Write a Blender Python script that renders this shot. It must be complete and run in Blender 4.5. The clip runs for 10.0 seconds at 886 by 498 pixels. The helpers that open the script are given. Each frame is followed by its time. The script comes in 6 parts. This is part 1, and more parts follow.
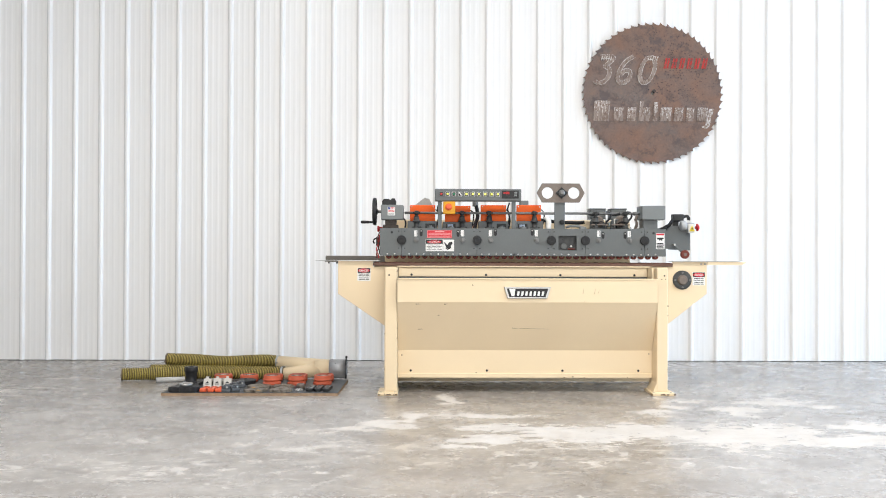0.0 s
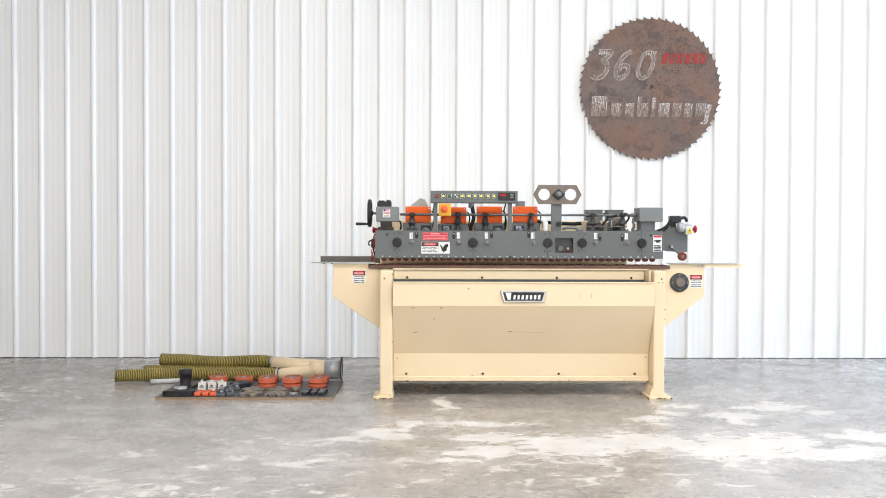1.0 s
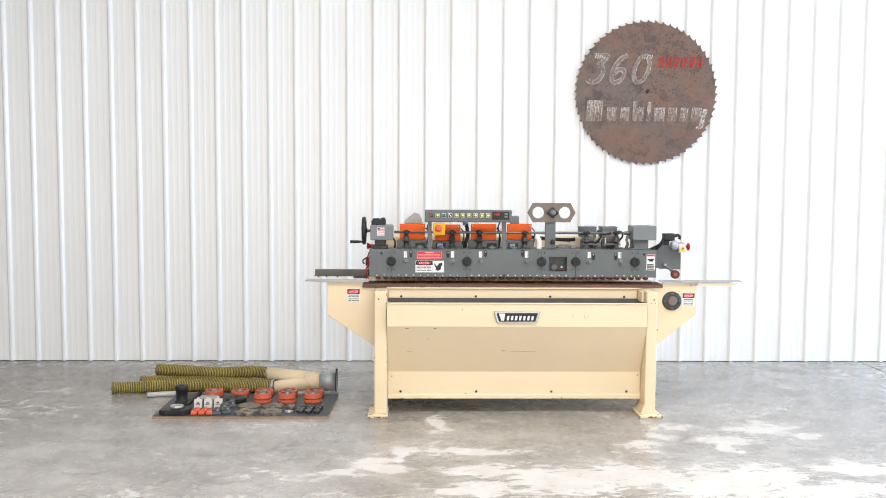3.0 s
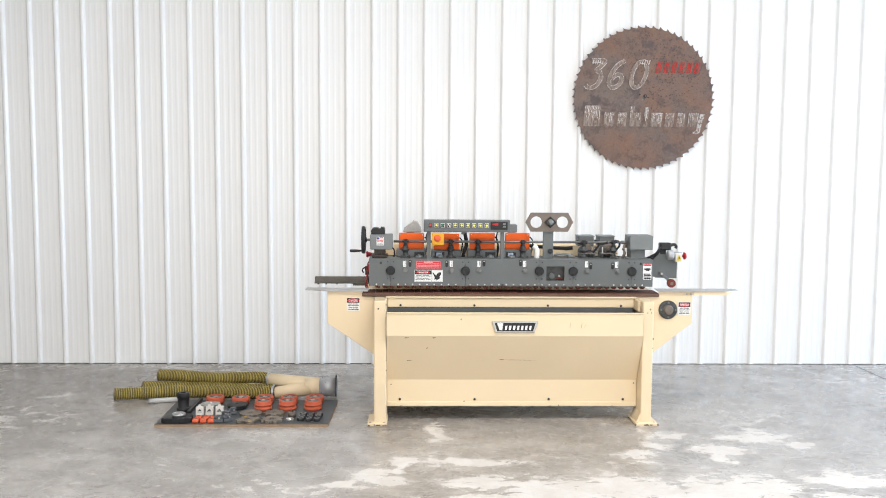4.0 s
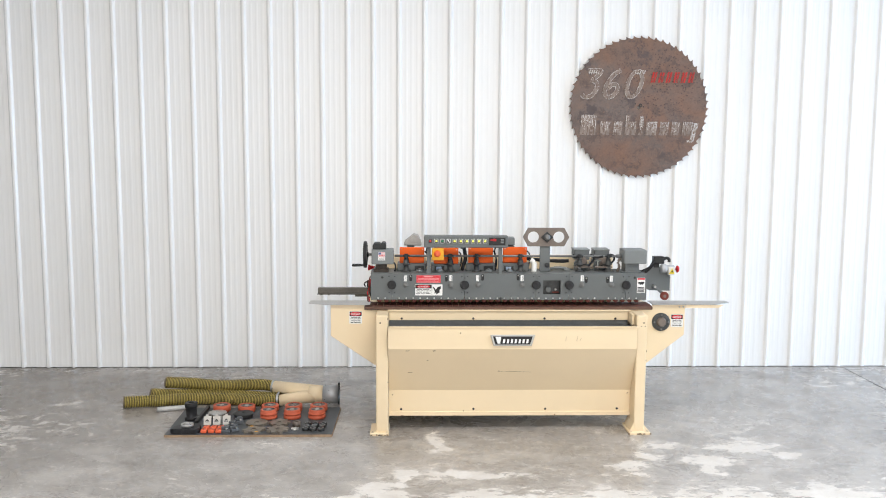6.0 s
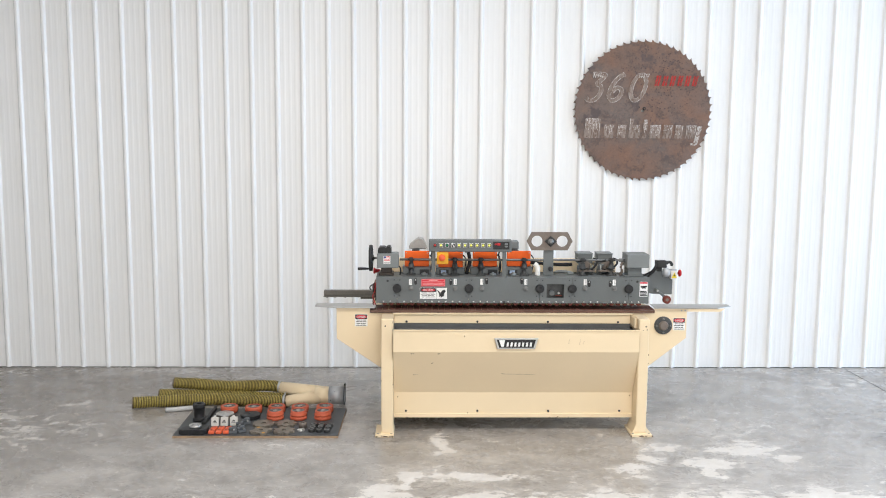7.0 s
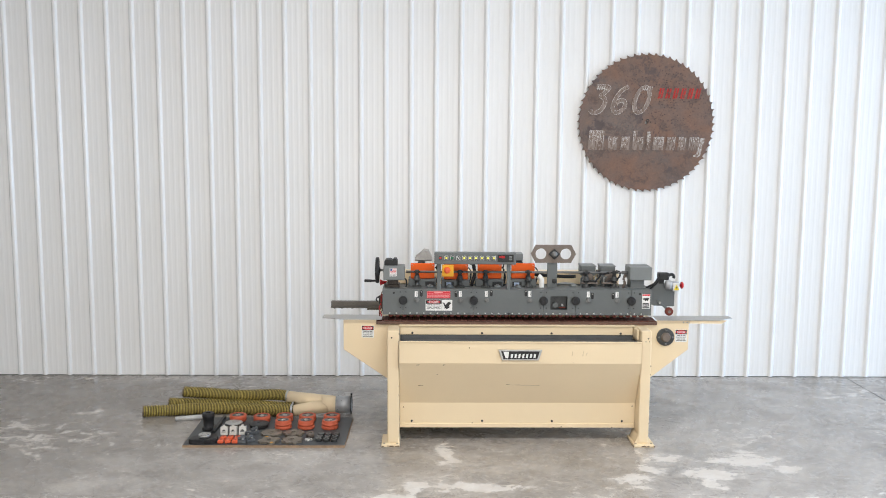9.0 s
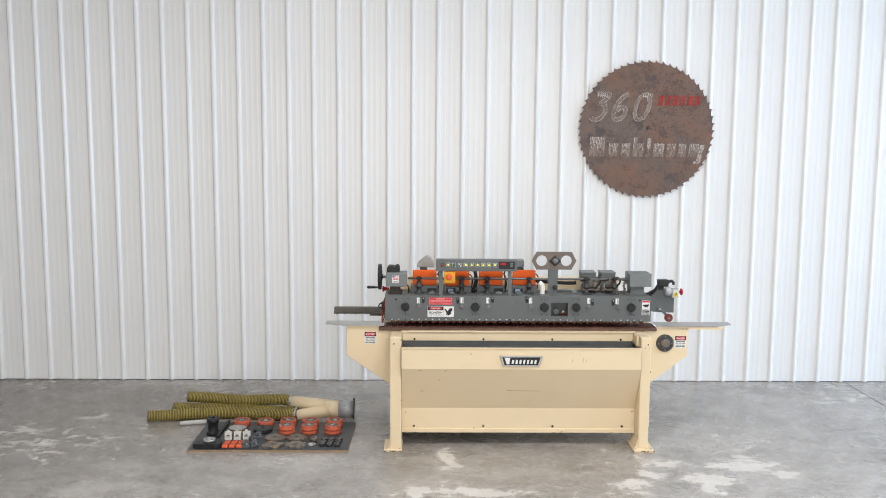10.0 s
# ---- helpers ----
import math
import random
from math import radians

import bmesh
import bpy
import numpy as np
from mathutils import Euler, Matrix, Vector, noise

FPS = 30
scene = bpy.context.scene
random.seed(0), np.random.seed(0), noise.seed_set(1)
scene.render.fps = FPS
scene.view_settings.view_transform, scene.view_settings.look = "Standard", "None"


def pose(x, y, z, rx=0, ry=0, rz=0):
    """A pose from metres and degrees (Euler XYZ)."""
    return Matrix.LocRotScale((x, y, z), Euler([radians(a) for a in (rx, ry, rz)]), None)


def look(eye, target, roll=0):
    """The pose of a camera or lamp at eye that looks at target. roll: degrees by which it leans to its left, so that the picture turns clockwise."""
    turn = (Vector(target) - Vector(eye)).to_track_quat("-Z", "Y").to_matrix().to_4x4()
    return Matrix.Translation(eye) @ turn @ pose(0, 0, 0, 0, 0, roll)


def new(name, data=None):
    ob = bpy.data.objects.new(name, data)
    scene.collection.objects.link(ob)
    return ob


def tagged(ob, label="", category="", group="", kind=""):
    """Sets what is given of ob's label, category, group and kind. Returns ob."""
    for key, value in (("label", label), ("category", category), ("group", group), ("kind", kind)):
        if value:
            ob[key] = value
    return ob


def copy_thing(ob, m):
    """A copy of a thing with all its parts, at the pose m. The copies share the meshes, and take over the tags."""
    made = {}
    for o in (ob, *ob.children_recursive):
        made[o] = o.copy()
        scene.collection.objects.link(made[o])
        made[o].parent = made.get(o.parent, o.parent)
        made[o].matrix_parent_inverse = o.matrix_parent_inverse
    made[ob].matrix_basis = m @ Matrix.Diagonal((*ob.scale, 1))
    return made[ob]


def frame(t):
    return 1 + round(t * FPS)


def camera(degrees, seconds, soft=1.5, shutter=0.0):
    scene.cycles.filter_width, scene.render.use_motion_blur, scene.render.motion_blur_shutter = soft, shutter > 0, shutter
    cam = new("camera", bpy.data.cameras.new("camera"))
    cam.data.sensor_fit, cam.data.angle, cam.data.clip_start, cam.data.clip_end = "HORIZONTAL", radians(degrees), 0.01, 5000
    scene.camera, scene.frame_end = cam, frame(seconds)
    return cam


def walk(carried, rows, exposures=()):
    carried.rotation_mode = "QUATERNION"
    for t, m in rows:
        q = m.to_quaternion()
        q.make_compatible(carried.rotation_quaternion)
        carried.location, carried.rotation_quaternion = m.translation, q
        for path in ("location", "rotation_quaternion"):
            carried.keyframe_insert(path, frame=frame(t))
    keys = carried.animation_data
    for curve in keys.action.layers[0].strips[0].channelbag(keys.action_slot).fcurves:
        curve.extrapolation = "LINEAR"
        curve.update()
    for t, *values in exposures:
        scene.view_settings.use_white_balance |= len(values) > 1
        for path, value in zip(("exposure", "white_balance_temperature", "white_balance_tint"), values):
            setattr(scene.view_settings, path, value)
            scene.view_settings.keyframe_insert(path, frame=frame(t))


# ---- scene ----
cam = camera(51.7, 10.0, soft=1.0)
PATH = [
    (0, (-0.012, -0.18, 0.929), (0.016, 1.82, 0.94), 0.2),
    (0.5, (-0.006, -0.153, 1.01), (0.025, 1.847, 0.994), 0.2),
    (1, (-0.004, -0.13, 1.1), (0.031, 1.869, 1.061), 0.2),
    (1.5, (-0.004, -0.114, 1.216), (0.034, 1.885, 1.15), 0.3),
    (2, (0.0, -0.107, 1.329), (0.041, 1.89, 1.239), 0.3),
    (2.5, (0.003, -0.114, 1.444), (0.046, 1.882, 1.326), 0.3),
    (4, (-0.018, -0.175, 1.725), (0.036, 1.816, 1.548), 0.4),
    (4.5, (-0.031, -0.209, 1.81), (0.026, 1.781, 1.619), 0.4),
    (5, (-0.036, -0.249, 1.888), (0.024, 1.74, 1.683), 0.3),
    (5.5, (-0.044, -0.288, 1.96), (0.019, 1.699, 1.741), 0.3),
    (7, (-0.033, -0.388, 2.103), (0.014, 1.596, 1.857), 0.4),
    (7.5, (-0.033, -0.419, 2.126), (0.009, 1.566, 1.8825), 0.4),
    (8, (-0.032, -0.435, 2.157), (0.007, 1.549, 1.909), 0.4),
    (8.5, (-0.028, -0.454, 2.17), (0.007, 1.531, 1.925), 0.4),
    (9, (-0.028, -0.481, 2.199), (0.005, 1.504, 1.955), 0.4),
    (9.5, (-0.026, -0.518, 2.23), (0.003, 1.467, 1.986), 0.4),
    (10, (-0.026, -0.547, 2.255), (0.002, 1.438, 2.012), 0.4),
]
walk(cam, [(t, look(eye, target, roll)) for t, eye, target, roll in PATH],
     exposures=[(0.0, 0.30), (2.5, 0.37), (5.5, 0.24), (7.5, 0.13), (10.0, 0.01)])

# ---- world and light ----
world = bpy.data.worlds.new("world")
scene.world = world
world.use_nodes = True
wn = world.node_tree.nodes
sky = wn.new("ShaderNodeTexSky")
sky.sky_type = "NISHITA"
sky.sun_disc = False
sky.sun_elevation = radians(50)
sky.sun_rotation = radians(200)
wn["Background"].inputs["Strength"].default_value = 0.10
world.node_tree.links.new(sky.outputs["Color"], wn["Background"].inputs["Color"])


def area(name, m, w, h, power, colour):
    data = bpy.data.lights.new(name, "AREA")
    data.shape, data.size, data.size_y = "RECTANGLE", w, h
    data.energy, data.color = power, colour
    ob = new(name, data)
    ob.matrix_world = m
    return ob


# area lamps for daylight from assumed, unseen doors behind the camera and at right
area("assumed_front_light", look((1.1, -6.35, 2.2), (1.1, 0, 2.0)), 7.6, 4.0, 275, (1.0, 0.965, 0.945))
area("assumed_side_light", look((9.4, 4.9, 2.0), (0, 4.9, 2.0)), 4.7, 3.8, 410, (0.51, 0.715, 1.0))
# rows of high-bay lamps added under the unseen roof, their spots assumed
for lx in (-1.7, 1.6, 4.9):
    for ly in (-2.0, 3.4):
        area("assumed_roof_light", look((lx, ly, 4.88), (lx, ly + 0.001, 0)), 1.5, 0.4, 75, (1.0, 0.957, 0.90))

# ---- materials ----


def nodes_of(name):
    m = bpy.data.materials.new(name)
    m.use_nodes = True
    nt = m.node_tree
    return m, nt, nt.nodes["Principled BSDF"]


def rgb(c):
    return (c[0], c[1], c[2], 1.0)


def link(nt, a, b):
    nt.links.new(a, b)


def coords(nt, stretch=(1, 1, 1)):
    tc = nt.nodes.new("ShaderNodeTexCoord")
    mp = nt.nodes.new("ShaderNodeMapping")
    mp.inputs["Scale"].default_value = stretch
    link(nt, tc.outputs["Object"], mp.inputs["Vector"])
    return mp.outputs["Vector"]


def fnoise(nt, vec, scale, detail=4.0, rough=0.55, dist=0.0):
    n = nt.nodes.new("ShaderNodeTexNoise")
    n.inputs["Scale"].default_value = scale
    n.inputs["Detail"].default_value = detail
    n.inputs["Roughness"].default_value = rough
    n.inputs["Distortion"].default_value = dist
    link(nt, vec, n.inputs["Vector"])
    return n.outputs["Fac"]


def spread(nt, val, lo, hi, to0=0.0, to1=1.0):
    r = nt.nodes.new("ShaderNodeMapRange")
    for k, v in (("From Min", lo), ("From Max", hi), ("To Min", to0), ("To Max", to1)):
        r.inputs[k].default_value = v
    link(nt, val, r.inputs["Value"])
    return r.outputs["Result"]


def maths(nt, op, a, b):
    n = nt.nodes.new("ShaderNodeMath")
    n.operation = op
    for k, v in ((0, a), (1, b)):
        if isinstance(v, (int, float)):
            n.inputs[k].default_value = v
        else:
            link(nt, v, n.inputs[k])
    return n.outputs[0]


def blend(nt, fac, a, b):
    n = nt.nodes.new("ShaderNodeMix")
    n.data_type = "RGBA"
    if isinstance(fac, (int, float)):
        n.inputs[0].default_value = fac
    else:
        link(nt, fac, n.inputs[0])
    for k, v in ((6, a), (7, b)):
        if isinstance(v, tuple):
            n.inputs[k].default_value = rgb(v)
        else:
            link(nt, v, n.inputs[k])
    return n.outputs[2]


def shade(c, k):
    return (c[0] * k, c[1] * k, c[2] * k)


def surface(name, col, rough=0.5, metal=0.0, var=0.12, scale=6.0, fine=90.0, bump=0.15, wear=None, wear_at=0.66, stretch=(1, 1, 1), each=0.0, spec=0.35):
    """A painted, plastic or metal surface: cloudy tone, fine grain, worn or dirty spots of another colour."""
    m, nt, p = nodes_of(name)
    v = coords(nt, stretch)
    big = fnoise(nt, v, scale, 5)
    small = fnoise(nt, v, fine, 3)
    c = blend(nt, spread(nt, big, 0.3, 0.7), shade(col, 1 - var), shade(col, 1 + var * 0.6))
    c = blend(nt, spread(nt, small, 0.35, 0.75, 0, 0.5), c, shade(col, 1 - var * 1.6))
    if each:
        info = nt.nodes.new("ShaderNodeObjectInfo")
        c = blend(nt, maths(nt, "MULTIPLY", info.outputs["Random"], each), c, shade(col, 0.45))
    if wear:
        w = fnoise(nt, v, scale * 3.1, 8, 0.7, 0.4)
        c = blend(nt, spread(nt, w, wear_at, wear_at + 0.05), c, wear)
    link(nt, c, p.inputs["Base Color"])
    link(nt, spread(nt, big, 0.25, 0.75, max(rough - 0.08, 0.03), min(rough + 0.1, 1)), p.inputs["Roughness"])
    p.inputs["Metallic"].default_value = metal
    p.inputs["Specular IOR Level"].default_value = spec
    b = nt.nodes.new("ShaderNodeBump")
    b.inputs["Strength"].default_value = bump
    b.inputs["Distance"].default_value = 0.002
    link(nt, small, b.inputs["Height"])
    link(nt, b.outputs["Normal"], p.inputs["Normal"])
    return m


CREAM = surface("cream_enamel", (0.80, 0.648, 0.432), 0.40, var=0.035, scale=2.2, fine=160, bump=0.05, wear=(0.50, 0.36, 0.20), wear_at=0.76)
GREY = surface("grey_enamel", (0.132, 0.143, 0.142), 0.45, var=0.09, scale=5, fine=140, bump=0.1, wear=(0.07, 0.07, 0.065), wear_at=0.74)
GREY_DARK = surface("oily_grey_iron", (0.070, 0.073, 0.072), 0.4, metal=0.2, var=0.3, scale=30, fine=140, bump=0.2, wear=(0.035, 0.032, 0.03), wear_at=0.6)
GREY_LIGHT = surface("light_grey_enamel", (0.19, 0.205, 0.205), 0.45, var=0.08, scale=5, fine=140, bump=0.1)
DARK = surface("dark_cast_iron", (0.032, 0.033, 0.033), 0.55, var=0.3, scale=14, fine=120, bump=0.3)
BLACK = surface("black_plastic", (0.018, 0.018, 0.019), 0.45, var=0.2, scale=20, fine=150, bump=0.1)
RUBBER = surface("black_rubber", (0.022, 0.022, 0.024), 0.7, var=0.3, scale=20, fine=150, bump=0.3)
TRAY = surface("grey_rubber_sheet", (0.108, 0.110, 0.110), 0.6, var=0.2, scale=9, fine=90, bump=0.2)
ORANGE = surface("orange_enamel", (0.82, 0.115, 0.006), 0.55, var=0.08, scale=7, fine=120, bump=0.08, wear=(0.45, 0.07, 0.02), wear_at=0.72)
URETHANE = surface("orange_urethane", (0.56, 0.115, 0.055), 0.5, var=0.16, scale=14, fine=120, bump=0.12, wear=(0.30, 0.05, 0.03), wear_at=0.68, each=0.25)
BRIGHT_ORANGE = surface("orange_plastic", (0.74, 0.125, 0.05), 0.45, var=0.12, scale=30, fine=160)
RED = surface("red_plastic", (0.48, 0.015, 0.018), 0.4, var=0.12, scale=20, fine=160)
SIGNAL = surface("signal_yellow", (0.72, 0.56, 0.04), 0.45, var=0.08, scale=20, fine=160)
YELLOW = surface("yellow_plastic", (0.74, 0.36, 0.02), 0.45, var=0.08, scale=20, fine=160)
STEEL = surface("bare_steel", (0.50, 0.49, 0.47), 0.36, metal=0.9, var=0.16, scale=9, fine=130, bump=0.1, wear=(0.22, 0.16, 0.12), wear_at=0.72)
ROD = surface("dull_steel_rod", (0.20, 0.20, 0.195), 0.4, metal=0.7, var=0.2, scale=20, fine=130)
PLATE_STEEL = surface("brown_oxidised_steel", (0.20, 0.165, 0.14), 0.5, metal=0.35, var=0.18, scale=16, fine=120, wear=(0.10, 0.08, 0.07), wear_at=0.64)
GALV = surface("galvanised_steel", (0.46, 0.47, 0.48), 0.5, metal=0.5, var=0.2, scale=18, fine=70, bump=0.12)
CHROME = surface("bright_bolt", (0.60, 0.60, 0.58), 0.28, metal=0.6, var=0.08, scale=60, fine=200)
PAD = surface("red_brown_chain_pad", (0.175, 0.064, 0.045), 0.6, var=0.35, scale=22, fine=140, bump=0.35, wear=(0.05, 0.025, 0.02), wear_at=0.6, each=0.5)
GREASY = surface("greasy_brown_iron", (0.050, 0.038, 0.030), 0.4, metal=0.3, var=0.5, scale=40, fine=120, bump=0.4, wear=(0.16, 0.12, 0.09), wear_at=0.62)
TAN_GREY = surface("warm_grey_casting", (0.40, 0.38, 0.35), 0.5, var=0.15, scale=20, fine=140, bump=0.15)
GUIDE = surface("brown_grey_steel", (0.150, 0.138, 0.120), 0.45, metal=0.3, var=0.25, scale=10, fine=120, bump=0.15, wear=(0.08, 0.065, 0.05), wear_at=0.62)
RAIL = surface("rust_brown_rail", (0.150, 0.085, 0.062), 0.5, metal=0.25, var=0.3, scale=12, fine=110, bump=0.25, wear=(0.20, 0.12, 0.09), wear_at=0.64)
ROLLER = surface("red_rubber_roller", (0.20, 0.040, 0.025), 0.55, var=0.25, scale=30, fine=140, each=0.5)
WHITE = surface("white_label", (0.80, 0.80, 0.78), 0.5, var=0.05, scale=30, fine=200, bump=0.02)
PVC = surface("white_pvc", (0.80, 0.785, 0.74), 0.35, var=0.08, scale=20, fine=150)
GREY_PIPE = surface("pale_grey_pipe", (0.52, 0.52, 0.51), 0.4, var=0.12, scale=20, fine=150)
LABEL_RED = surface("red_label", (0.62, 0.03, 0.045), 0.45, var=0.06, scale=30, fine=200, bump=0.02)
LABEL_BLACK = surface("black_label", (0.02, 0.02, 0.02), 0.45, var=0.1, scale=30, fine=200, bump=0.02)
PALE_BLUE = surface("pale_blue_label", (0.36, 0.45, 0.60), 0.45, var=0.2, scale=60, fine=200, bump=0.02)
LABEL_BLUE = surface("blue_label", (0.05, 0.07, 0.25), 0.45, var=0.1, scale=30, fine=200, bump=0.02)
PALE_RED = surface("pale_red_label", (0.80, 0.35, 0.35), 0.45, var=0.06, scale=30, fine=200, bump=0.02)
BEIGE = surface("beige_mark", (0.55, 0.42, 0.26), 0.5, var=0.1, scale=30, fine=200)
CHIP = surface("chip_of_bare_iron", (0.16, 0.10, 0.06), 0.7, var=0.3, scale=60, fine=200)
CUTTER = surface("worn_tool_steel", (0.24, 0.205, 0.165), 0.42, metal=0.6, var=0.3, scale=25, fine=140, bump=0.25, wear=(0.34, 0.29, 0.22), wear_at=0.6)
CAST = surface("blue_grey_casting", (0.13, 0.14, 0.15), 0.5, metal=0.3, var=0.3, scale=30, fine=140, bump=0.3)
OLIVE = surface("olive_yellow_rib", (0.48, 0.375, 0.10), 0.45, var=0.2, scale=9, fine=80, bump=0.2, wear=(0.24, 0.18, 0.06), wear_at=0.62)
FABRIC = surface("dark_olive_fabric", (0.090, 0.068, 0.020), 0.6, var=0.3, scale=9, fine=80, bump=0.2)
BOARD_EDGE = surface("raw_board_edge", (0.36, 0.245, 0.155), 0.8, var=0.3, scale=30, fine=160, bump=0.4)
BOARD_TOP = surface("dark_board_top", (0.065, 0.07, 0.075), 0.48, var=0.18, scale=6, fine=110, bump=0.12)
CARD = surface("white_box_card", (0.64, 0.62, 0.57), 0.55, var=0.08, scale=20, fine=160)
ROOF = surface("white_roof_liner", (0.80, 0.80, 0.79), 0.6, var=0.04, scale=1.5, fine=20)
RED_TEXT = surface("red_letter_paint", (0.50, 0.028, 0.025), 0.35, var=0.3, scale=14, fine=90, bump=0.25, wear=(0.20, 0.05, 0.04), wear_at=0.52)
# pale fills standing in for cutouts, the light through them put into the colour
CUTOUT_DULL = surface("dull_cutout_fill", (0.29, 0.235, 0.205), 0.42, metal=0.3, var=0.35, scale=14, fine=50, bump=0.4, wear=(0.15, 0.105, 0.085), wear_at=0.50, stretch=(1.6, 1, 0.5))
CUTOUT_BRIGHT = surface("bright_cutout_fill", (0.60, 0.58, 0.56), 0.35, metal=0.3, var=0.25, scale=24, fine=60, wear=(0.20, 0.14, 0.11), wear_at=0.48)


def glow(name, col, strength):
    m, nt, p = nodes_of(name)
    p.inputs["Base Color"].default_value = rgb(col)
    p.inputs["Roughness"].default_value = 0.3
    p.inputs["Emission Color"].default_value = rgb(col)
    p.inputs["Emission Strength"].default_value = strength
    return m


LAMP_YELLOW = glow("lit_yellow_button", (0.85, 0.82, 0.16), 0.25)
LAMP_GREEN = surface("green_button", (0.02, 0.22, 0.10), 0.35)
# the red button is given a faint added glow
GLOW_RED = glow("red_button", (0.50, 0.02, 0.02), 0.05)
# glowing diffuser of the added roof lamps
LAMP_LENS = glow("added_lamp_diffuser", (1.0, 0.98, 0.94), 2.0)


def painted_wall():
    m, nt, p = nodes_of("white_ribbed_steel")
    v = coords(nt, (1, 1, 0.25))
    big = fnoise(nt, v, 0.9, 4)
    fine = fnoise(nt, v, 40, 4)
    c = blend(nt, spread(nt, big, 0.3, 0.7), (0.80, 0.80, 0.79), (0.85, 0.85, 0.845))
    c = blend(nt, spread(nt, fine, 0.55, 0.85, 0, 0.14), c, (0.70, 0.70, 0.69))
    link(nt, c, p.inputs["Base Color"])
    link(nt, spread(nt, big, 0.3, 0.7, 0.19, 0.28), p.inputs["Roughness"])
    b = nt.nodes.new("ShaderNodeBump")
    b.inputs["Strength"].default_value = 0.10
    b.inputs["Distance"].default_value = 0.01
    link(nt, fnoise(nt, coords(nt, (5, 5, 0.5)), 1.4, 3), b.inputs["Height"])
    link(nt, b.outputs["Normal"], p.inputs["Normal"])
    return m


WALL = painted_wall()


def ovals(nt, vec, rows):
    """The least distance from the given ovals, 1 on their outlines."""
    best = None
    for x, y, a, b in rows:
        q = nt.nodes.new("ShaderNodeVectorMath")
        q.operation = "MULTIPLY_ADD"
        link(nt, vec, q.inputs[0])
        q.inputs[1].default_value = (1 / a, 1 / b, 0)
        q.inputs[2].default_value = (-x / a, -y / b, 0)
        ln = nt.nodes.new("ShaderNodeVectorMath")
        ln.operation = "LENGTH"
        link(nt, q.outputs[0], ln.inputs[0])
        best = ln.outputs["Value"] if best is None else maths(nt, "MINIMUM", best, ln.outputs["Value"])
    return best


def bent(nt, vec, scale, reach, detail):
    """Coordinates pushed about by a noise, with no drift on the whole."""
    wob = nt.nodes.new("ShaderNodeTexNoise")
    wob.inputs["Scale"].default_value = scale
    wob.inputs["Detail"].default_value = detail
    link(nt, vec, wob.inputs["Vector"])
    mid = nt.nodes.new("ShaderNodeVectorMath")
    mid.operation = "SUBTRACT"
    link(nt, wob.outputs["Color"], mid.inputs[0])
    mid.inputs[1].default_value = (0.5, 0.5, 0.5)
    off = nt.nodes.new("ShaderNodeVectorMath")
    off.operation = "MULTIPLY_ADD"
    link(nt, mid.outputs[0], off.inputs[0])
    off.inputs[1].default_value = (reach[0], reach[1], 0)
    link(nt, vec, off.inputs[2])
    return off.outputs[0]


def rusty_blade():
    m, nt, p = nodes_of("rusty_blade_steel")
    v = coords(nt)
    big = fnoise(nt, v, 2.6, 8, 0.66, 0.4)
    mid = fnoise(nt, v, 9, 9, 0.72, 0.3)
    fine = fnoise(nt, v, 55, 6, 0.68)
    c = blend(nt, spread(nt, big, 0.40, 0.60), (0.136, 0.100, 0.085), (0.198, 0.110, 0.075))
    # a greyer stretch on one side, with a grey sheen put into the colour
    near = nt.nodes.new("ShaderNodeVectorMath")
    near.operation = "DISTANCE"
    link(nt, bent(nt, v, 3, (0.3, 0.3), 4), near.inputs[0])
    near.inputs[1].default_value = (1.56, 7.74, 2.33)
    c = blend(nt, spread(nt, near.outputs["Value"], 0.42, 0.12, 0, 0.75), c, (0.150, 0.122, 0.110))
    c = blend(nt, spread(nt, mid, 0.51, 0.62, 0, 0.75), c, (0.092, 0.064, 0.055))
    c = blend(nt, spread(nt, mid, 0.44, 0.34, 0, 0.45), c, (0.225, 0.132, 0.092))
    c = blend(nt, spread(nt, fine, 0.54, 0.68, 0, 0.5), c, (0.260, 0.150, 0.102))
    c = blend(nt, spread(nt, fine, 0.46, 0.34, 0, 0.4), c, (0.090, 0.062, 0.054))
    pits = nt.nodes.new("ShaderNodeTexVoronoi")
    pits.inputs["Scale"].default_value = 44
    link(nt, bent(nt, v, 30, (0.02, 0.02), 2), pits.inputs["Vector"])
    pitted = nt.nodes.new("ShaderNodeVectorMath")
    pitted.operation = "DISTANCE"
    link(nt, v, pitted.inputs[0])
    pitted.inputs[1].default_value = (2.10, 7.74, 2.60)
    where = maths(nt, "MULTIPLY", spread(nt, pitted.outputs["Value"], 0.62, 0.20), spread(nt, mid, 0.42, 0.52))
    spots = maths(nt, "MULTIPLY", spread(nt, pits.outputs["Distance"], 0.34, 0.16), where)
    c = blend(nt, spots, c, (0.060, 0.036, 0.032))
    blots = spread(nt, fnoise(nt, v, 6.5, 5, 0.6), 0.59, 0.67, 0, 0.75)
    c = blend(nt, blots, c, (0.075, 0.058, 0.058))
    link(nt, c, p.inputs["Base Color"])
    link(nt, spread(nt, big, 0.3, 0.7, 0.5, 0.72), p.inputs["Roughness"])
    p.inputs["Metallic"].default_value = 0.12
    b = nt.nodes.new("ShaderNodeBump")
    b.inputs["Strength"].default_value = 0.4
    b.inputs["Distance"].default_value = 0.003
    link(nt, fine, b.inputs["Height"])
    link(nt, b.outputs["Normal"], p.inputs["Normal"])
    return m


RUST = rusty_blade()

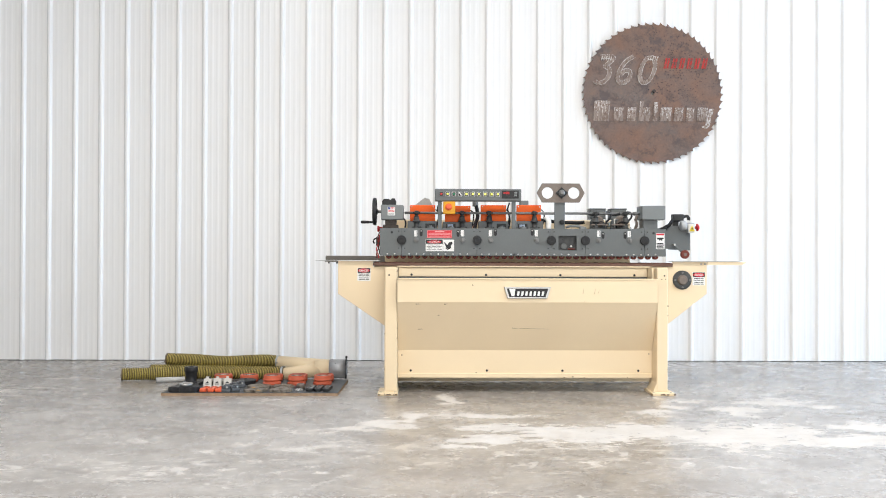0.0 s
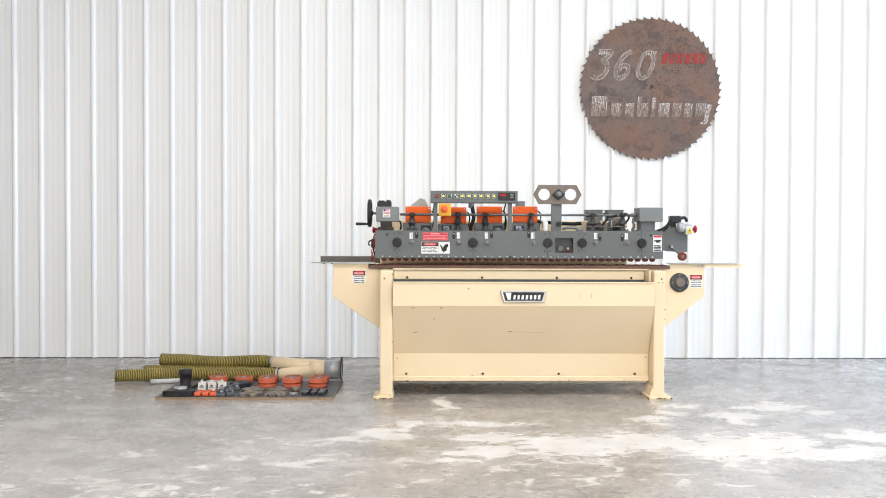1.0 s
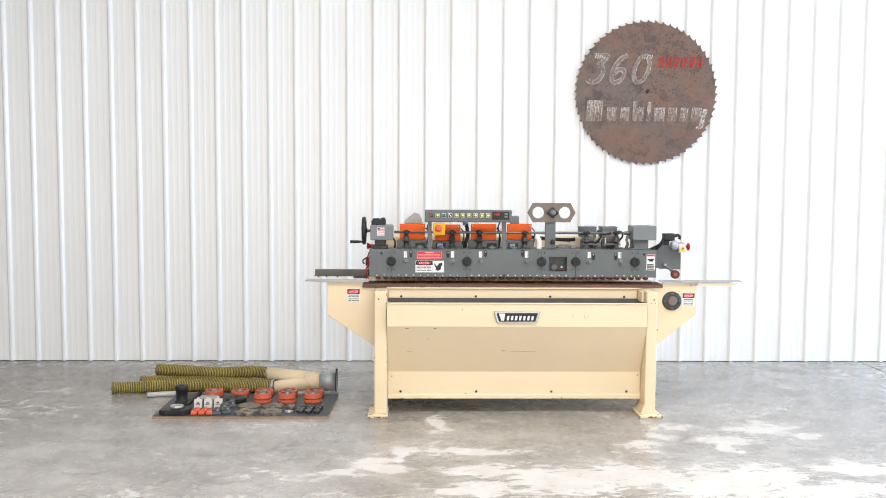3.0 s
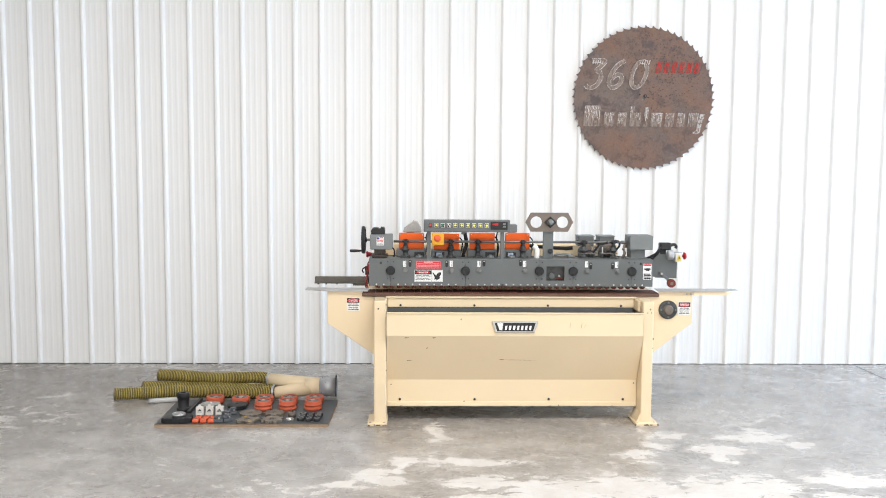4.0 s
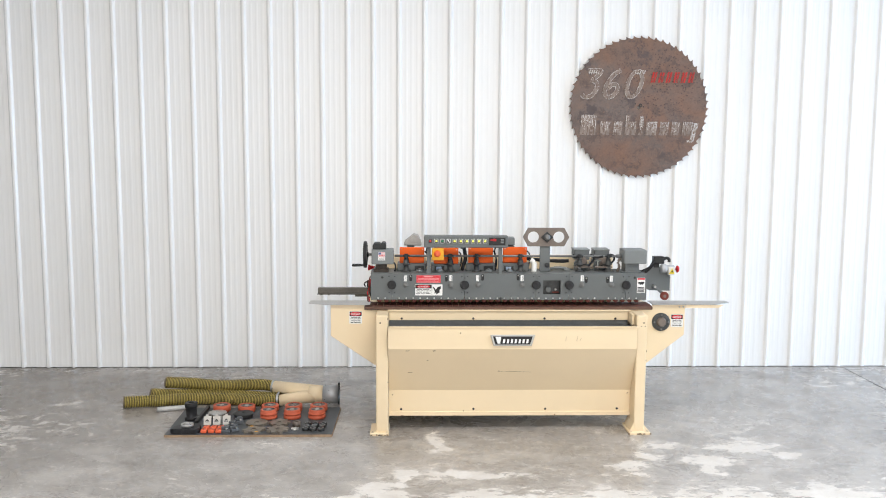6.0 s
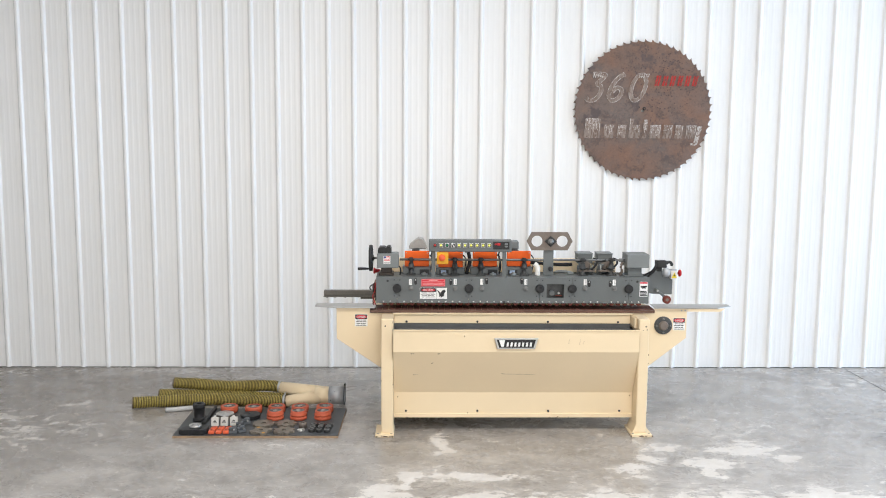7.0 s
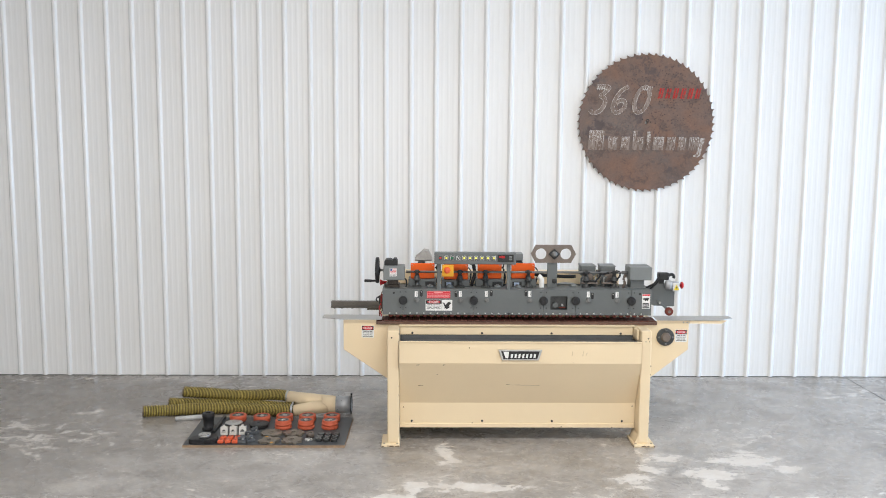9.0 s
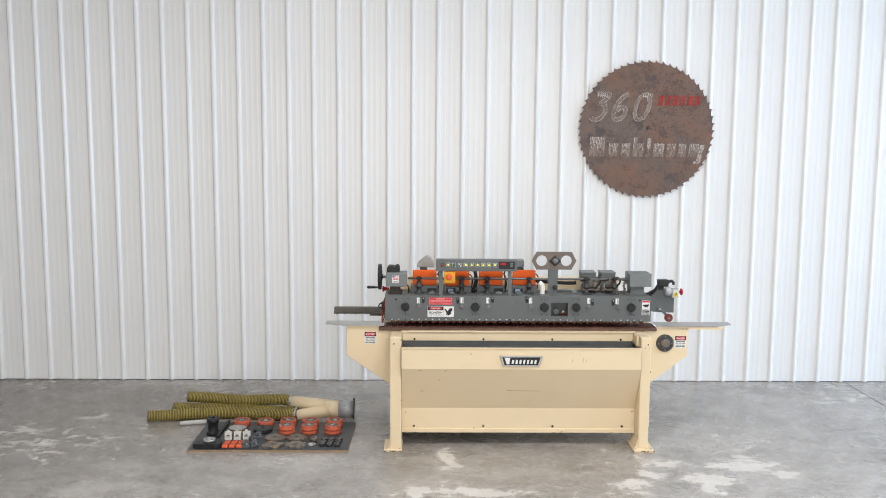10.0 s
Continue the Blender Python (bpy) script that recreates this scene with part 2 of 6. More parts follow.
# worn-through pale patches and one reflection streak: centre x, y, half width, half depth
PATCHES = [
    # (0.12, 5.64) paints the wall's pale reflection into the floor colour
    (-0.07, 5.05, 0.07, 0.11), (0.12, 5.12, 0.06, 0.06), (0.32, 5.06, 0.22, 0.06), (0.12, 5.64, 0.05, 0.18),
    (1.63, 5.57, 0.13, 0.09), (1.46, 5.38, 0.09, 0.08), (1.32, 5.19, 0.11, 0.07), (1.31, 5.07, 0.08, 0.04),
    (2.15, 5.56, 0.19, 0.10), (1.85, 5.28, 0.17, 0.09), (1.84, 5.11, 0.06, 0.08), (2.37, 5.37, 0.07, 0.07),
    (2.41, 5.60, 0.05, 0.03), (0.36, 4.72, 0.22, 0.10), (0.27, 4.43, 0.19, 0.09), (0.13, 4.24, 0.08, 0.06),
    (0.76, 4.55, 0.29, 0.22), (1.10, 4.61, 0.30, 0.20), (1.57, 4.49, 0.32, 0.28), (2.05, 4.38, 0.42, 0.13),
    (2.40, 4.74, 0.26, 0.12), (-0.40, 4.71, 0.08, 0.07), (-0.25, 4.82, 0.13, 0.13), (1.85, 4.60, 0.20, 0.20),
]
# stretches where the surface is flaked and scuffed
SCUFFED = [
    (-3.20, 6.10, 0.45, 0.60), (-2.72, 5.98, 0.38, 0.50), (-2.75, 6.60, 0.16, 0.16), (-3.45, 7.60, 0.40, 0.13), (-2.03, 7.62, 0.22, 0.06),
    (-1.50, 4.40, 0.40, 0.22), (-0.55, 4.25, 0.75, 0.20), (-0.85, 4.68, 0.40, 0.12), (0.7, 4.05, 0.9, 0.30),
    (1.45, 5.75, 0.25, 0.14), (2.3, 6.0, 0.25, 0.25), (3.55, 7.25, 0.35, 0.40), (-1.2, 3.8, 0.9, 0.30), (1.2, 5.00, 0.35, 0.10),
]


def concrete():
    m, nt, p = nodes_of("worn_polished_concrete")
    v = coords(nt)
    clouds = fnoise(nt, v, 0.9, 10, 0.68, 0.3)
    mid = fnoise(nt, v, 4.2, 10, 0.72, 0.5)
    wipe = fnoise(nt, coords(nt, (1.0, 2.0, 1)), 2.2, 10, 0.74, 0.7)
    grit = fnoise(nt, coords(nt, (1.0, 1.5, 1)), 19, 9, 0.78, 0.3)
    fine = fnoise(nt, v, 75, 4, 0.6)
    c = blend(nt, spread(nt, clouds, 0.40, 0.60), (0.232, 0.212, 0.192), (0.388, 0.362, 0.337))
    c = blend(nt, spread(nt, wipe, 0.47, 0.63, 0, 0.62), c, (0.500, 0.470, 0.440))
    c = blend(nt, spread(nt, mid, 0.515, 0.64, 0, 0.48), c, (0.218, 0.198, 0.178))
    c = blend(nt, spread(nt, mid, 0.47, 0.36, 0, 0.40), c, (0.470, 0.425, 0.378))
    c = blend(nt, spread(nt, fine, 0.42, 0.70, 0, 0.40), c, (0.225, 0.205, 0.186))
    c = blend(nt, spread(nt, grit, 0.52, 0.62, 0, 0.50), c, (0.555, 0.522, 0.488))
    c = blend(nt, spread(nt, grit, 0.46, 0.38, 0, 0.30), c, (0.200, 0.182, 0.164))
    # broad ragged ovals on the left, darker than the rest
    left_dark = spread(nt, ovals(nt, bent(nt, v, 0.9, (1.6, 1.2), 6), [(-4.6, 6.4, 2.6, 2.2), (-2.1, 7.0, 1.2, 0.5)]), 1.1, 0.7, 0, 0.80)
    c = blend(nt, left_dark, c, (0.190, 0.168, 0.147))
    # ragged patches where the skin has come off, and the painted reflection streak
    w = bent(nt, bent(nt, v, 4.2, (0.40, 0.30), 4), 17, (0.10, 0.07), 5)
    ragged = fnoise(nt, coords(nt, (1, 1.9, 1)), 8, 9, 0.72, 0.6)
    edge = maths(nt, "ADD", ovals(nt, w, PATCHES), spread(nt, ragged, 0.35, 0.65, -0.62, 0.72))
    patch = spread(nt, edge, 1.06, 0.97)
    thin = spread(nt, maths(nt, "ADD", edge, spread(nt, grit, 0.38, 0.62, -0.5, 0.5)), 1.60, 1.25, 0, 0.4)
    # flakes and scuffs in the stretches named above
    zone = spread(nt, ovals(nt, bent(nt, v, 2.5, (0.5, 0.4), 3), SCUFFED), 1.3, 0.35)
    flake = fnoise(nt, coords(nt, (1, 1.5, 1)), 5.5, 9, 0.67, 0.9)
    flakes = spread(nt, maths(nt, "ADD", flake, maths(nt, "MULTIPLY", zone, 0.10)), 0.628, 0.645)
    ridge = maths(nt, "ABSOLUTE", maths(nt, "SUBTRACT", fnoise(nt, coords(nt, (1, 1.4, 1)), 2.6, 3, 0.5, 1.6), 0.5), 0)
    lines = maths(nt, "MULTIPLY", spread(nt, ridge, 0.006, 0.0015), spread(nt, fnoise(nt, v, 5, 4), 0.53, 0.58))
    flakes = maths(nt, "MAXIMUM", flakes, maths(nt, "MULTIPLY", lines, spread(nt, zone, 0.0, 0.6, 0.5, 1.0)))
    pale = blend(nt, spread(nt, mid, 0.40, 0.60), (0.600, 0.560, 0.512), (0.715, 0.682, 0.640))
    pale = blend(nt, spread(nt, grit, 0.50, 0.62, 0, 0.45), pale, (0.500, 0.462, 0.420))
    c = blend(nt, maths(nt, "MULTIPLY", maths(nt, "MAXIMUM", flakes, thin), 0.75), c, pale)
    c = blend(nt, maths(nt, "MULTIPLY", patch, 0.92), c, pale)
    link(nt, c, p.inputs["Base Color"])
    link(nt, maths(nt, "ADD", spread(nt, mid, 0.3, 0.7, 0.20, 0.34), maths(nt, "MULTIPLY", patch, 0.28)), p.inputs["Roughness"])
    b = nt.nodes.new("ShaderNodeBump")
    b.inputs["Strength"].default_value = 0.22
    b.inputs["Distance"].default_value = 0.003
    link(nt, maths(nt, "ADD", fine, maths(nt, "MULTIPLY", patch, -0.6)), b.inputs["Height"])
    link(nt, b.outputs["Normal"], p.inputs["Normal"])
    return m


CONCRETE = concrete()

# ---- mesh helpers ----
BUILT = {}


def empty(name, x=0.0, y=0.0, z=0.0):
    ob = new(name)
    ob.empty_display_size = 0.1
    ob.location = (x, y, z)
    BUILT[ob.name] = Matrix.Translation((x, y, z))
    return ob


def mesh_of(name, bm, *mats):
    me = bpy.data.meshes.new(name)
    bm.normal_update()
    bm.to_mesh(me)
    bm.free()
    for m in mats:
        me.materials.append(m)
    return me


def under(ob, parent):
    ob.parent = parent
    ob.matrix_parent_inverse = BUILT.get(parent.name, Matrix()).inverted()
    return ob


def part(name, bm, material, parent, label=""):
    mats = material if isinstance(material, (list, tuple)) else [material]
    ob = under(new(name, mesh_of(name, bm, *mats)), parent)
    return tagged(ob, label)


def piece(name, me, parent, m):
    ob = under(new(name, me), parent)
    ob.matrix_basis = m
    BUILT[ob.name] = m.copy()
    return ob


def thing(name, bm, material, label, category, group="", kind=""):
    mats = material if isinstance(material, (list, tuple)) else [material]
    return tagged(new(name, mesh_of(name, bm, *mats)), label, category, group, kind)


def bx(bm, x0, x1, y0, y1, z0, z1, bev=0.002, seg=1):
    vs = [bm.verts.new((x, y, z)) for x in (x0, x1) for y in (y0, y1) for z in (z0, z1)]
    faces = [bm.faces.new([vs[i] for i in q]) for q in ((0, 1, 3, 2), (4, 6, 7, 5), (0, 4, 5, 1), (2, 3, 7, 6), (0, 2, 6, 4), (1, 5, 7, 3))]
    if bev:
        es = list({e for f in faces for e in f.edges})
        bmesh.ops.bevel(bm, geom=es, offset=bev, segments=seg, affect="EDGES", profile=0.5)
    return bm


def box(x0, x1, y0, y1, z0, z1, bev=0.002, seg=1):
    return bx(bmesh.new(), x0, x1, y0, y1, z0, z1, bev, seg)


AX = {"x": Matrix.Rotation(radians(90), 4, "Y"), "y": Matrix.Rotation(radians(-90), 4, "X"), "z": Matrix()}


def lathe(bm, c, axis, prof, n=24, mats=None):
    """Turns the profile [(radius, along)] about an axis through c."""
    R = AX[axis]
    rings = []
    for r, h in prof:
        if r < 1e-6:
            rings.append([bm.verts.new(Vector(c) + R @ Vector((0, 0, h)))])
        else:
            rings.append([bm.verts.new(Vector(c) + R @ Vector((r * math.cos(2 * math.pi * k / n), r * math.sin(2 * math.pi * k / n), h))) for k in range(n)])
    for i, (a, b) in enumerate(zip(rings, rings[1:])):
        for k in range(n):
            q = [a[k % len(a)], a[(k + 1) % len(a)], b[(k + 1) % len(b)], b[k % len(b)]]
            q = list(dict.fromkeys(q))
            if len(q) > 2:
                f = bm.faces.new(q)
                f.smooth = abs(prof[i][1] - prof[i + 1][1]) > 1e-5 and abs(prof[i][0] - prof[i + 1][0]) < 0.4 * abs(prof[i][1] - prof[i + 1][1])
                if mats:
                    f.material_index = mats[i]
    bmesh.ops.recalc_face_normals(bm, faces=bm.faces[:])
    return bm


def rod(bm, c, axis, r, h, n=20, edge=0.0015):
    e = min(edge, r * 0.3, h * 0.3)
    return lathe(bm, c, axis, [(0, 0), (r - e, 0), (r, e), (r, h - e), (r - e, h), (0, h)], n)


def cyl(c, axis, r, h, n=20, edge=0.0015):
    return rod(bmesh.new(), c, axis, r, h, n, edge)


def ring(bm, c, axis, r0, r1, h, n=24):
    e = min(0.001, h * 0.25)
    return lathe(bm, c, axis, [(r0, 0), (r1 - e, 0), (r1, e), (r1, h - e), (r1 - e, h), (r0, h), (r0, 0)], n)


def prism(bm, pts, y0, y1, bev=0.0):
    """A plate in the x, z plane from y0 to y1."""
    a = [bm.verts.new((x, y0, z)) for x, z in pts]
    b = [bm.verts.new((x, y1, z)) for x, z in pts]
    n = len(pts)
    fs = [bm.faces.new(a), bm.faces.new(b[::-1])]
    fs += [bm.faces.new((a[k], b[k], b[(k + 1) % n], a[(k + 1) % n])) for k in range(n)]
    bmesh.ops.recalc_face_normals(bm, faces=fs)
    if bev:
        bmesh.ops.bevel(bm, geom=list(fs[0].edges), offset=bev, segments=1, affect="EDGES")
    return bm


def slab(bm, pts, z0, z1):
    """A plate in the x, y plane from z0 to z1."""
    a = [bm.verts.new((x, y, z0)) for x, y in pts]
    b = [bm.verts.new((x, y, z1)) for x, y in pts]
    n = len(pts)
    fs = [bm.faces.new(a), bm.faces.new(b[::-1])]
    fs += [bm.faces.new((a[k], b[k], b[(k + 1) % n], a[(k + 1) % n])) for k in range(n)]
    bmesh.ops.recalc_face_normals(bm, faces=fs)
    return bm


def smooth_path(points, step):
    """Points at even steps along a Catmull-Rom curve."""
    P = [Vector(p) for p in points]
    P = [P[0] * 2 - P[1]] + P + [P[-1] * 2 - P[-2]]
    dense = []
    for i in range(1, len(P) - 2):
        for k in range(300):
            t = k / 300
            a, b, c, d = P[i - 1], P[i], P[i + 1], P[i + 2]
            dense.append(0.5 * ((2 * b) + (c - a) * t + (2 * a - 5 * b + 4 * c - d) * t * t + (3 * b - a - 3 * c + d) * t ** 3))
    dense.append(P[-2])
    out, run = [dense[0]], 0.0
    for a, b in zip(dense, dense[1:]):
        run += (b - a).length
        if run >= step:
            out.append(b)
            run -= step
    return out


def tube(bm, points, radius, n=10, step=0.012, mats=None, caps=True):
    """A tube along a smooth path; radius is a number or a function of the ring's number."""
    path = smooth_path(points, step)
    rings = []
    for i, p in enumerate(path):
        d = (path[min(i + 1, len(path) - 1)] - path[max(i - 1, 0)]).normalized()
        up = Vector((0, 0, 1)) if abs(d.z) < 0.9 else Vector((0, 1, 0))
        s = d.cross(up).normalized()
        u = s.cross(d)
        r = radius(i) if callable(radius) else radius
        rings.append([bm.verts.new(p + r * (s * math.cos(2 * math.pi * k / n) + u * math.sin(2 * math.pi * k / n))) for k in range(n)])
    for i, (a, b) in enumerate(zip(rings, rings[1:])):
        for k in range(n):
            f = bm.faces.new((a[k], a[(k + 1) % n], b[(k + 1) % n], b[k]))
            f.smooth = True
            if mats:
                f.material_index = mats(i)
    if caps:
        bm.faces.new(rings[0][::-1])
        bm.faces.new(rings[-1])
    bmesh.ops.recalc_face_normals(bm, faces=bm.faces[:])
    return bm


def lettering(name, words, height, width, at, material, parent, depth=0.0006, shear=0.0):
    """Words in the built-in font, facing -y, centred at a point and fitted to a width."""
    cu = bpy.data.curves.new(name, "FONT")
    cu.body, cu.align_x, cu.align_y, cu.extrude, cu.shear = words, "CENTER", "CENTER", depth, shear
    ob = new(name, cu)
    deps = bpy.context.evaluated_depsgraph_get()
    deps.update()
    me = bpy.data.meshes.new_from_object(ob.evaluated_get(deps))
    bpy.data.objects.remove(ob)
    xs = [v.co.x for v in me.vertices]
    ys = [v.co.y for v in me.vertices]
    cx, cy = (min(xs) + max(xs)) / 2, (min(ys) + max(ys)) / 2
    kx, ky = width / (max(xs) - min(xs)), height / (max(ys) - min(ys))
    for v in me.vertices:
        v.co = (at[0] + (v.co.x - cx) * kx, at[1] - v.co.z, at[2] + (v.co.y - cy) * ky)
    me.materials.clear()
    me.materials.append(material)
    return under(new(name, me), parent)


# ---- the hall ----
WALL_Y, PITCH, RIB0 = 7.776, 0.2232, -3.7584
LEFT, RIGHT, FRONT, TOP = -7.6, 9.5, -6.6, 5.0

fl = bmesh.new()
bx(fl, LEFT - 0.3, RIGHT + 0.3, FRONT - 0.3, WALL_Y + 0.3, -0.2, 0.0, 0)
floor = thing("floor", fl, CONCRETE, "worn grey polished concrete floor with pale flaked patches", "floor", kind="structure")
gap = bmesh.new()
slab(gap, [(3.858, 7.74), (3.864, 7.74), (3.959, -6.5), (3.953, -6.5)], 0.0, 0.002)
part("control_joint", gap, GREY_DARK, floor, "dark filled saw-cut joint")

# ribbed steel sheets: a broad rib every nine inches, two low stiffeners between
def sheet_mesh(name, bays):
    prof = []
    for k in range(bays):
        x = k * PITCH
        prof += [(x - 0.027, 0), (x - 0.0225, -0.0025), (x - 0.0115, -0.0165), (x - 0.005, -0.0192), (x + 0.005, -0.0192), (x + 0.0115, -0.0165), (x + 0.0225, -0.0025), (x + 0.027, 0)]
        for c in (0.062, 0.112, 0.162):
            prof += [(x + c - 0.014, 0), (x + c - 0.005, -0.0010), (x + c + 0.005, -0.0010), (x + c + 0.014, 0)]
    prof.append((bays * PITCH - 0.027, 0))
    bm = bmesh.new()
    lo = [bm.verts.new((x, y, 0.004)) for x, y in prof]
    hi = [bm.verts.new((x, y, TOP)) for x, y in prof]
    lob = [bm.verts.new((x, y + 0.0025, 0.006)) for x, y in prof]
    hib = [bm.verts.new((x, y + 0.0025, TOP)) for x, y in prof]
    for i in range(len(prof) - 1):
        bm.faces.new((lo[i], lo[i + 1], hi[i + 1], hi[i]))
        bm.faces.new((lob[i + 1], lob[i], hib[i], hib[i + 1]))
        bm.faces.new((lo[i + 1], lo[i], lob[i], lob[i + 1]))
    return mesh_of(name, bm, WALL)


bk = bmesh.new()
bx(bk, LEFT - 0.2, RIGHT + 0.2, WALL_Y + 0.004, WALL_Y + 0.2, 0, TOP, 0)
wall_back = thing("wall_back", bk, WALL, "white ribbed steel wall lining", "wall", kind="structure")
# dark strip drawn in for the shaded gap under the sheets
tr = bmesh.new()
bx(tr, LEFT, RIGHT, WALL_Y - 0.003, WALL_Y + 0.003, 0.0, 0.005, 0)
part("base_gap_strip", tr, DARK, wall_back, "dark strip standing in for the gap at the wall foot")
sheet = sheet_mesh("panel", 4)
start = RIB0 - 18 * PITCH
for k in range(20):
    x = start + k * 4 * PITCH
    if x > RIGHT or x + 4 * PITCH < LEFT:
        continue
    piece("panel", sheet, wall_back, Matrix.Translation((x, WALL_Y, 0)))

# unseen walls and roof, added to close the hall and bounce the lamps' light
lw = bmesh.new()
bx(lw, LEFT - 0.2, LEFT, FRONT, WALL_Y, 0, TOP, 0)
thing("wall_left", lw, WALL, "unseen plain white wall assumed for the hall", "wall", kind="structure")
rw = bmesh.new()
bx(rw, RIGHT, RIGHT + 0.2, FRONT, 2.5, 0, TOP, 0)
bx(rw, RIGHT, RIGHT + 0.2, 7.3, WALL_Y, 0, TOP, 0)
bx(rw, RIGHT, RIGHT + 0.2, 2.5, 7.3, 4.0, TOP, 0)
thing("wall_right", rw, WALL, "unseen white wall with an assumed open loading door", "wall", kind="structure")
fw = bmesh.new()
bx(fw, LEFT, -2.9, FRONT - 0.2, FRONT, 0, TOP, 0)
bx(fw, 5.1, RIGHT, FRONT - 0.2, FRONT, 0, TOP, 0)
bx(fw, -2.9, 5.1, FRONT - 0.2, FRONT, 4.3, TOP, 0)
thing("wall_front", fw, WALL, "unseen white wall with an assumed wide open door", "wall", kind="structure")
ce = bmesh.new()
bx(ce, LEFT - 0.2, RIGHT + 0.2, FRONT - 0.2, WALL_Y + 0.2, TOP, TOP + 0.15, 0)
thing("ceiling", ce, ROOF, "unseen white roof lining assumed for the hall", "ceiling", kind="structure")
gr = bmesh.new()
bx(gr, -60, 60, -60, 60, -0.4, -0.21, 0)
thing("ground", gr, CONCRETE, "grey concrete yard outside the hall", "ground", kind="structure")

# ---- the edge-shaping machine ----
machine = tagged(empty("edge_shaping_machine", 0.63, 6.10, 0), "cream and grey edge shaping machine with four orange motor covers", "machine")

# frame: two front posts on foot plates, two rear posts, bed, wings
for x0, x1, xa, xb in ((-0.311, -0.228, -0.353, -0.223), (1.487, 1.561, 1.452, 1.600)):
    leg = part("leg", box(x0, x1, 5.842, 6.03, 0.024, 0.842, 0.008, 2), CREAM, machine)
    foot = part("foot_plate", box(xa, xb, 5.815, 6.05, 0.0, 0.020, 0.003), CREAM, leg, "cream foot plate with chipped edges")
    fil = bmesh.new()
    prism(fil, [(x0 - (0.004 if x0 < 0 else 0.024), 0.020), (x1 + 0.005, 0.020), (x1 + 0.001, 0.030), (x0 - 0.001, 0.030 if x0 < 0 else 0.080)], 5.845, 6.027)
    part("weld_collar", fil, CREAM, leg)
    for bxx in (xa + 0.018, xb - 0.018):
        part("anchor_hole", cyl((bxx, 5.845, 0.0195), "z", 0.008, 0.0015, 12), DARK, leg)
    for cx, cz, w, h in ((x0 + 0.02, 0.0225, 0.05, 0.003), (x1 - 0.012, 0.0225, 0.03, 0.002)):
        part("paint_chip", box(cx, cx + w * 0.5, 5.8145, 5.817, 0.004, 0.012, 0), CHIP, leg)
    hole = part("post_hole", cyl(((x0 + x1) / 2 - 0.012 if x0 < 0 else 1.537, 5.8405, 0.790), "y", 0.0055, 0.003, 12), BLACK, leg)
for hx, hz in ((1.519, 0.766), (1.545, 0.767)):
    part("post_hole", cyl((hx, 5.8405, hz), "y", 0.0035, 0.003, 10), BLACK, machine)
for x0, x1 in ((-0.335, -0.258), (1.655, 1.70)):
    part("rear_leg", box(x0, x1, 6.40, 6.50, 0.0, 0.60, 0.004), CREAM, machine)

random.seed(21)
for k in range(10):
    lx = random.choice((-0.311, -0.229, 1.488, 1.560))
    cz = random.uniform(0.05, 0.82)
    part("paint_chip", box(lx - 0.002, lx + random.uniform(0.0015, 0.004), 5.8405, 5.8435, cz, cz + random.uniform(0.003, 0.012), 0), CHIP, machine)
for k in range(10):
    cx = random.choice((-0.35, -0.30, -0.25, 1.45, 1.53, 1.59)) + random.uniform(-0.01, 0.01)
    part("paint_chip", box(cx, cx + random.uniform(0.004, 0.014), 5.8143, 5.8175, random.uniform(0.001, 0.006), random.uniform(0.008, 0.016), 0), CHIP, machine)
for k in range(4):
    cx = random.uniform(-0.2, 1.45)
    part("paint_chip", box(cx, cx + random.uniform(0.006, 0.03), 5.9612, 5.9635, 0.1005, 0.1035, 0), CHIP, machine)
part("bed", box(-0.395, 1.64, 6.075, 6.56, 0.60, 0.866, 0.004), CREAM, machine, "cream enamelled bed casting")
part("front_beam", box(-0.226, 1.464, 6.010, 6.05, 0.776, 0.838, 0.004, 2), CREAM, machine)
part("beam_cap", box(-0.235, 1.480, 6.0, 6.07, 0.840, 0.849, 0.002), CREAM, machine)
part("beam_bracket", box(1.4665, 1.485, 5.90, 6.05, 0.765, 0.838, 0.004), CREAM, machine)
bolt_me = mesh_of("bolt", lathe(bmesh.new(), (0, 0, 0), "y", [(0, -0.005), (0.0065, -0.005), (0.008, -0.003), (0.008, 0.002), (0, 0.002)], 10), BLACK)
for x in (-0.137, 0.367, 0.871, 1.374):
    piece("bolt", bolt_me, machine, Matrix.Translation((x, 6.009, 0.789)))

# unseen panels added to block light, so the floor under the trough darkens
part("rear_shade_panel", box(-0.26, 1.655, 6.47, 6.48, 0.004, 0.60, 0.001), CREAM, machine)
part("side_shade_panel", box(-0.258, -0.250, 6.08, 6.47, 0.004, 0.60, 0.001), CREAM, machine)

# trough hanging between the legs: one bent sheet, open at the top
hop = bmesh.new()
line = [(5.814, 0.768), (5.812, 0.614), (5.968, 0.283), (5.970, 0.130), (5.962, 0.126), (5.962, 0.100), (5.990, 0.098)]
t = 0.004
back = [(y + t, z) for y, z in line[:2]] + [(y + t, z + 0.002) for y, z in line[2:4]] + [(5.966, 0.122), (5.966, 0.104), (5.990, 0.102)]
for xa, xb in ((-0.226, 1.485),):
    rows = [[hop.verts.new((x, y, z)) for y, z in line + back[::-1]] for x in (xa, xb)]
    n = len(rows[0])
    for k in range(n):
        hop.faces.new((rows[0][k], rows[0][(k + 1) % n], rows[1][(k + 1) % n], rows[1][k]))
    hop.faces.new(rows[0][::-1])
    hop.faces.new(rows[1])
bmesh.ops.recalc_face_normals(hop, faces=hop.faces[:])
trough = part("trough", hop, CREAM, machine, "cream sheet-metal chip trough with scratches")
lip = bmesh.new()
